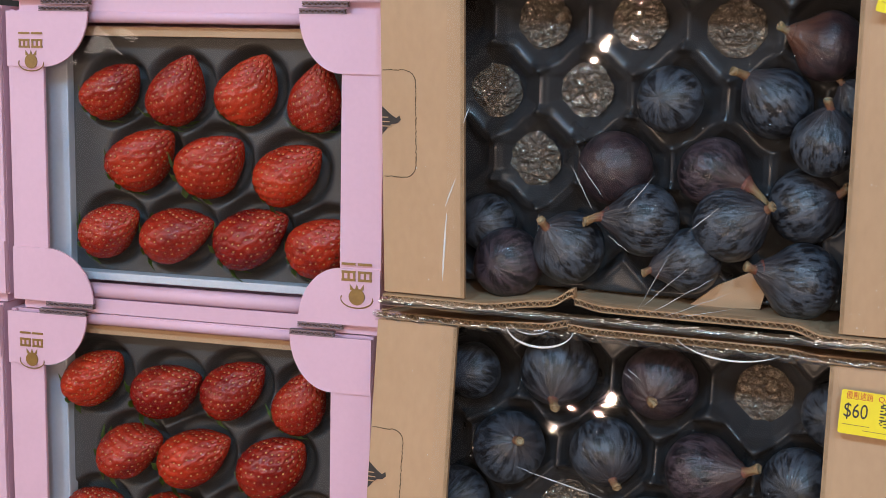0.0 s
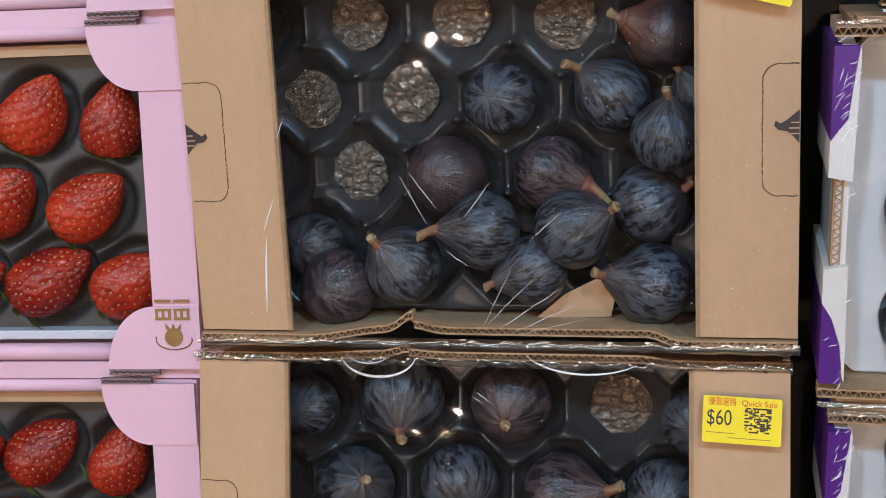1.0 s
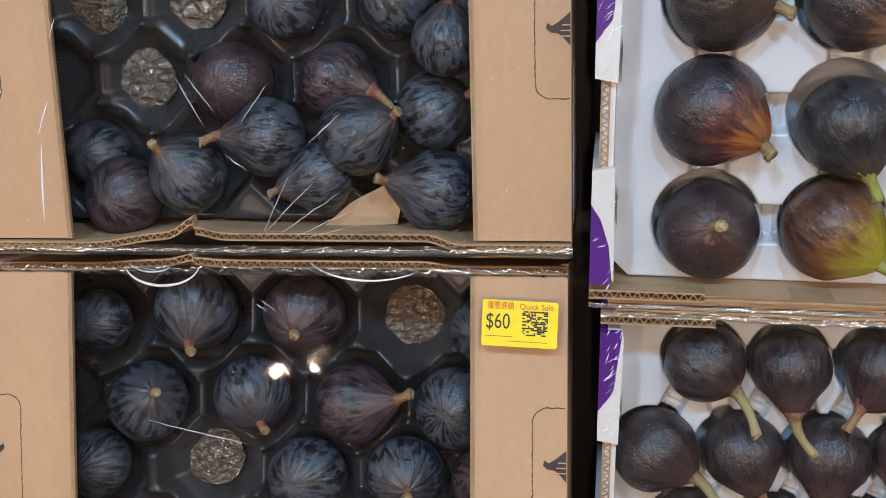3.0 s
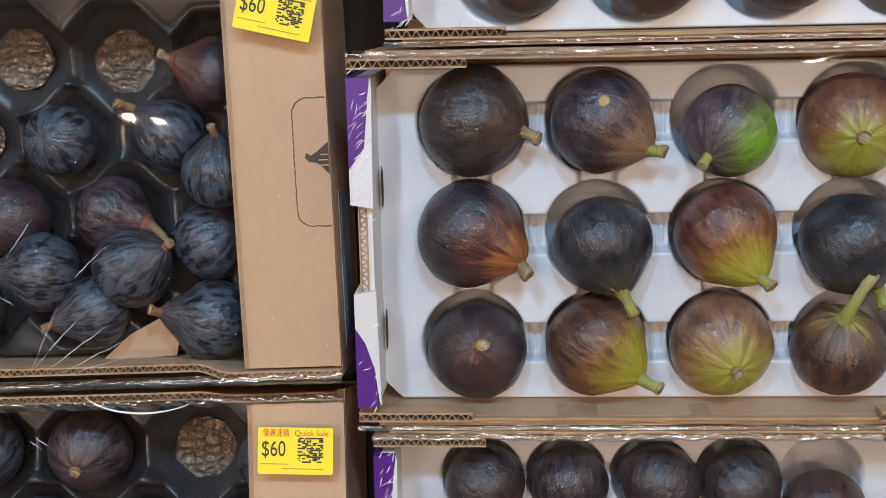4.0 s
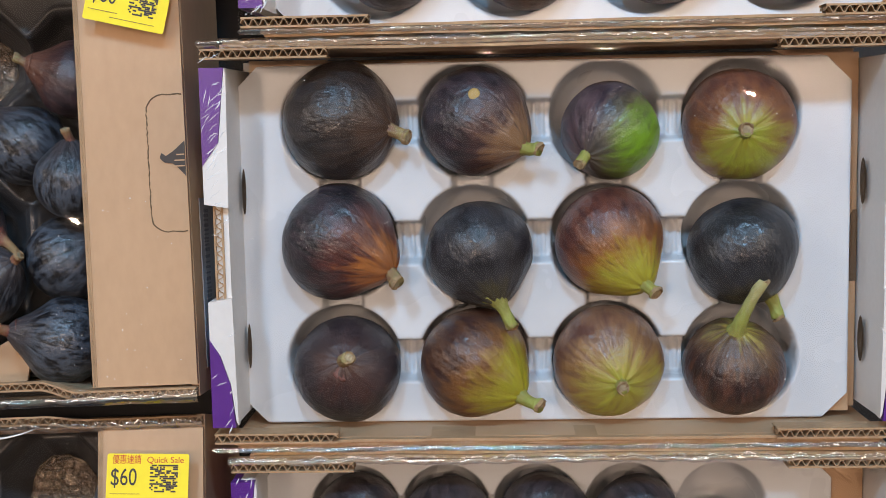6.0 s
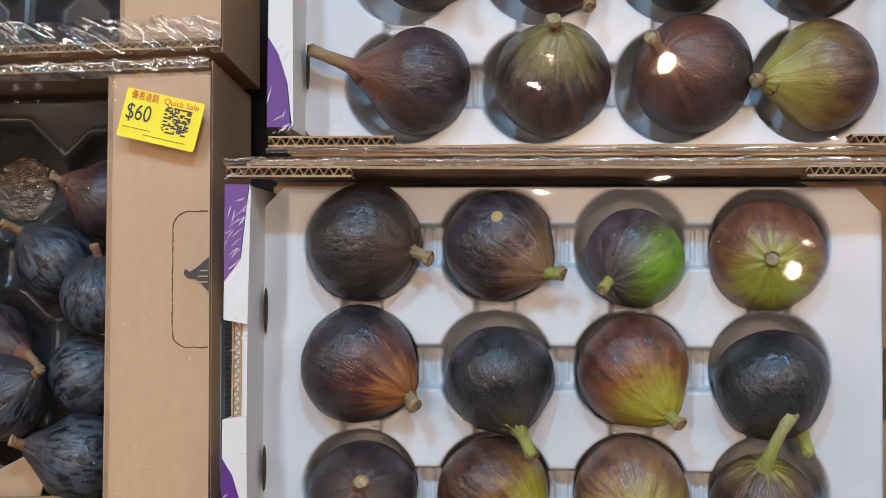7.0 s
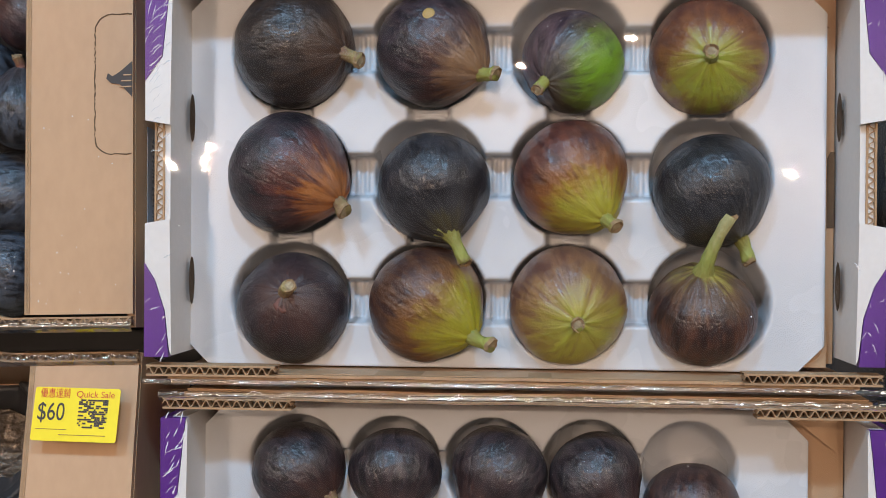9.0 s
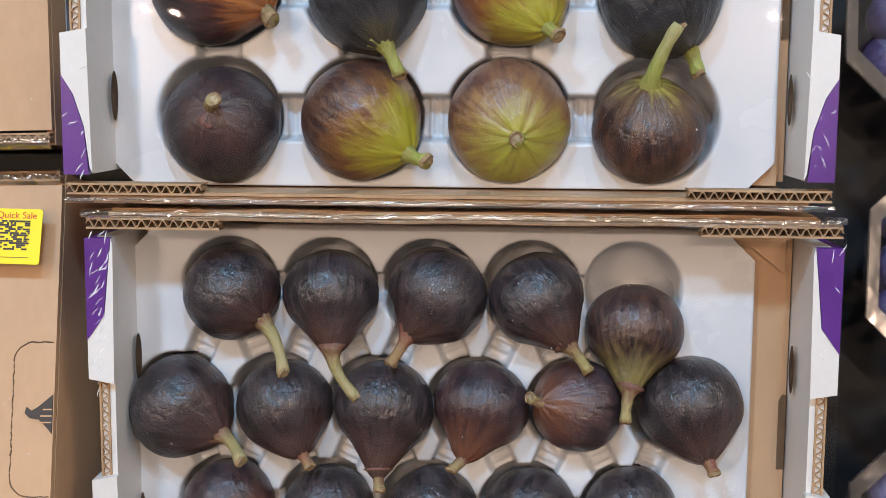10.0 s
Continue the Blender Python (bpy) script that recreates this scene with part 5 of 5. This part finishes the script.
BERRIES_UP = [(-0.2158, 0.1551, 0.0215, 40), (-0.1637, 0.1555, 0.0235, 60), (-0.1088, 0.1579, 0.0235, 55), (-0.0577, 0.1524, 0.0215, 75), (-0.1923, 0.1067, 0.0242, 38),
              (-0.1374, 0.1040, 0.0246, 35), (-0.0778, 0.1005, 0.0242, 35), (-0.2192, 0.0532, 0.0225, 30), (-0.1648, 0.0521, 0.0242, 20), (-0.1067, 0.0533, 0.0255, 30), (-0.0524, 0.0503, 0.0240, 30)]
BERRIES_LOW = [(-0.2284, 0.1584, 0.0235, 40), (-0.1685, 0.1529, 0.0246, 25), (-0.1144, 0.1588, 0.0238, 38), (-0.0616, 0.1536, 0.0225, 60), (-0.1993, 0.1037, 0.0238, 25),
               (-0.1467, 0.1036, 0.0256, 30), (-0.0830, 0.1032, 0.0260, 40), (-0.2309, 0.0507, 0.0235, 30), (-0.1683, 0.0537, 0.0235, 25), (-0.1124, 0.0539, 0.0235, 30), (-0.0583, 0.0563, 0.0235, 30)]
PINK_AT = pose(-0.3467, 0.030, -0.0250, 0, 0, 6)
pink_box(PINK_AT, BERRIES_UP)
pink_box(PINK_AT @ pose(-0.006, 0, -0.2185), BERRIES_LOW)
pink_box(PINK_AT @ pose(0.002, 0, 0.2175), BERRIES_LOW[4:])
pink_box(PINK_AT @ pose(-0.291, 0, 0.003), BERRIES_UP[2:4])
pink_box(PINK_AT @ pose(-0.297, 0, -0.2155), BERRIES_LOW[2:4])
for k, m in enumerate((PINK_AT, PINK_AT @ pose(-0.006, 0, -0.2185))):
    wrap(m @ pose(-PINK_W + 0.030, 0.004, 0.012), PINK_W - 0.06, PINK_H - 0.022, 0.001, 30 + k, "clear window film of the pink box")


# ---- clear grape punnets beside the crates ----
GRAPE = fig_material("grape_skin", (0.05, 0.045, 0.13), (0.11, 0.10, 0.25), (0.16, 0.16, 0.30), 0.4, (0.18, 0.19, 0.34), 0.5)


def punnet(m, seed):
    rnd = random.Random(seed)
    p = thing("punnet", m, "clear eight-sided plastic punnet of dark grapes", "punnet", "clear grape punnets")
    w, h, cut = 0.150, 0.118, 0.034
    def ring(k):
        return [(k + cut, k), (w - k - cut, k), (w - k, k + cut), (w - k, h - k - cut), (w - k - cut, h - k), (k + cut, h - k), (k, h - k - cut), (k, k + cut)]
    bm = bmesh.new()
    outer, inner = ring(0.0), ring(0.005)
    for y0, y1 in ((0.0, 0.0012), (0.0025, 0.0037)):
        a, b = [bm.verts.new((x, y0, z)) for x, z in outer], [bm.verts.new((x, y0, z)) for x, z in inner]
        c, d = [bm.verts.new((x, y1, z)) for x, z in outer], [bm.verts.new((x, y1, z)) for x, z in inner]
        for i in range(8):
            j = (i + 1) % 8
            for f in ((a[i], a[j], b[j], b[i]), (c[i], d[i], d[j], c[j]), (a[i], c[i], c[j], a[j]), (b[i], b[j], d[j], d[i])):
                bm.faces.new(f)
    bmesh.ops.recalc_face_normals(bm, faces=bm.faces)
    part("flange", bm, FLANGE, p, "clear folded plastic flange")
    bm = bmesh.new()
    levels = [(0.003, 0.005), (0.045, 0.010), (0.050, 0.016)]
    rings = [[bm.verts.new((x, y, z)) for x, z in ring(k)] for y, k in levels]
    for a, b in zip(rings, rings[1:]):
        for i in range(8):
            bm.faces.new((a[i], a[(i + 1) % 8], b[(i + 1) % 8], b[i]))
    bm.faces.new(rings[-1])
    part("shell", bm, CLEAR_PLASTIC, p, smooth=False)
    bm = bmesh.new()
    rings = [[bm.verts.new((x, y, z)) for x, z in ring(k)] for y, k in ((0.0, 0.005), (-0.010, 0.009), (-0.012, 0.016))]
    for a, b in zip(rings, rings[1:]):
        for i in range(8):
            bm.faces.new((a[i], a[(i + 1) % 8], b[(i + 1) % 8], b[i]))
    bm.faces.new(rings[-1])
    part("lid", bm, CLEAR_PLASTIC, p)
    for i in range(6):
        for j in range(5):
            x, z = 0.022 + 0.0215 * i + rnd.uniform(-0.003, 0.003), 0.018 + 0.0205 * j + rnd.uniform(-0.003, 0.003)
            if min(x, w - x) + min(z, h - z) < cut + 0.012:
                continue
            g = new("grape", GRAPE_BODY)
            g.parent = p
            g.matrix_basis = Matrix.LocRotScale((x, 0.016 + rnd.uniform(-0.004, 0.006), z), Euler((rnd.random() * 6, rnd.random() * 6, 0)), (0.0118, 0.0118, 0.0132))
    return p


FLANGE = film_material("clear_flange_plastic", 0.42, 0.6, 50, (1, 1, 1), 0.12)
GRAPE_BODY = mesh_of("grape_body", fig_body(0.03, 77), [GRAPE], True)
punnet(pose(0.3630, 0.045, 0.0045, 0, 1.5, 0), 1)
punnet(pose(0.3680, 0.040, -0.1150, 0, 3, 0), 2)
punnet(pose(0.3555, 0.034, -0.2400, 0, 3, 0), 3)
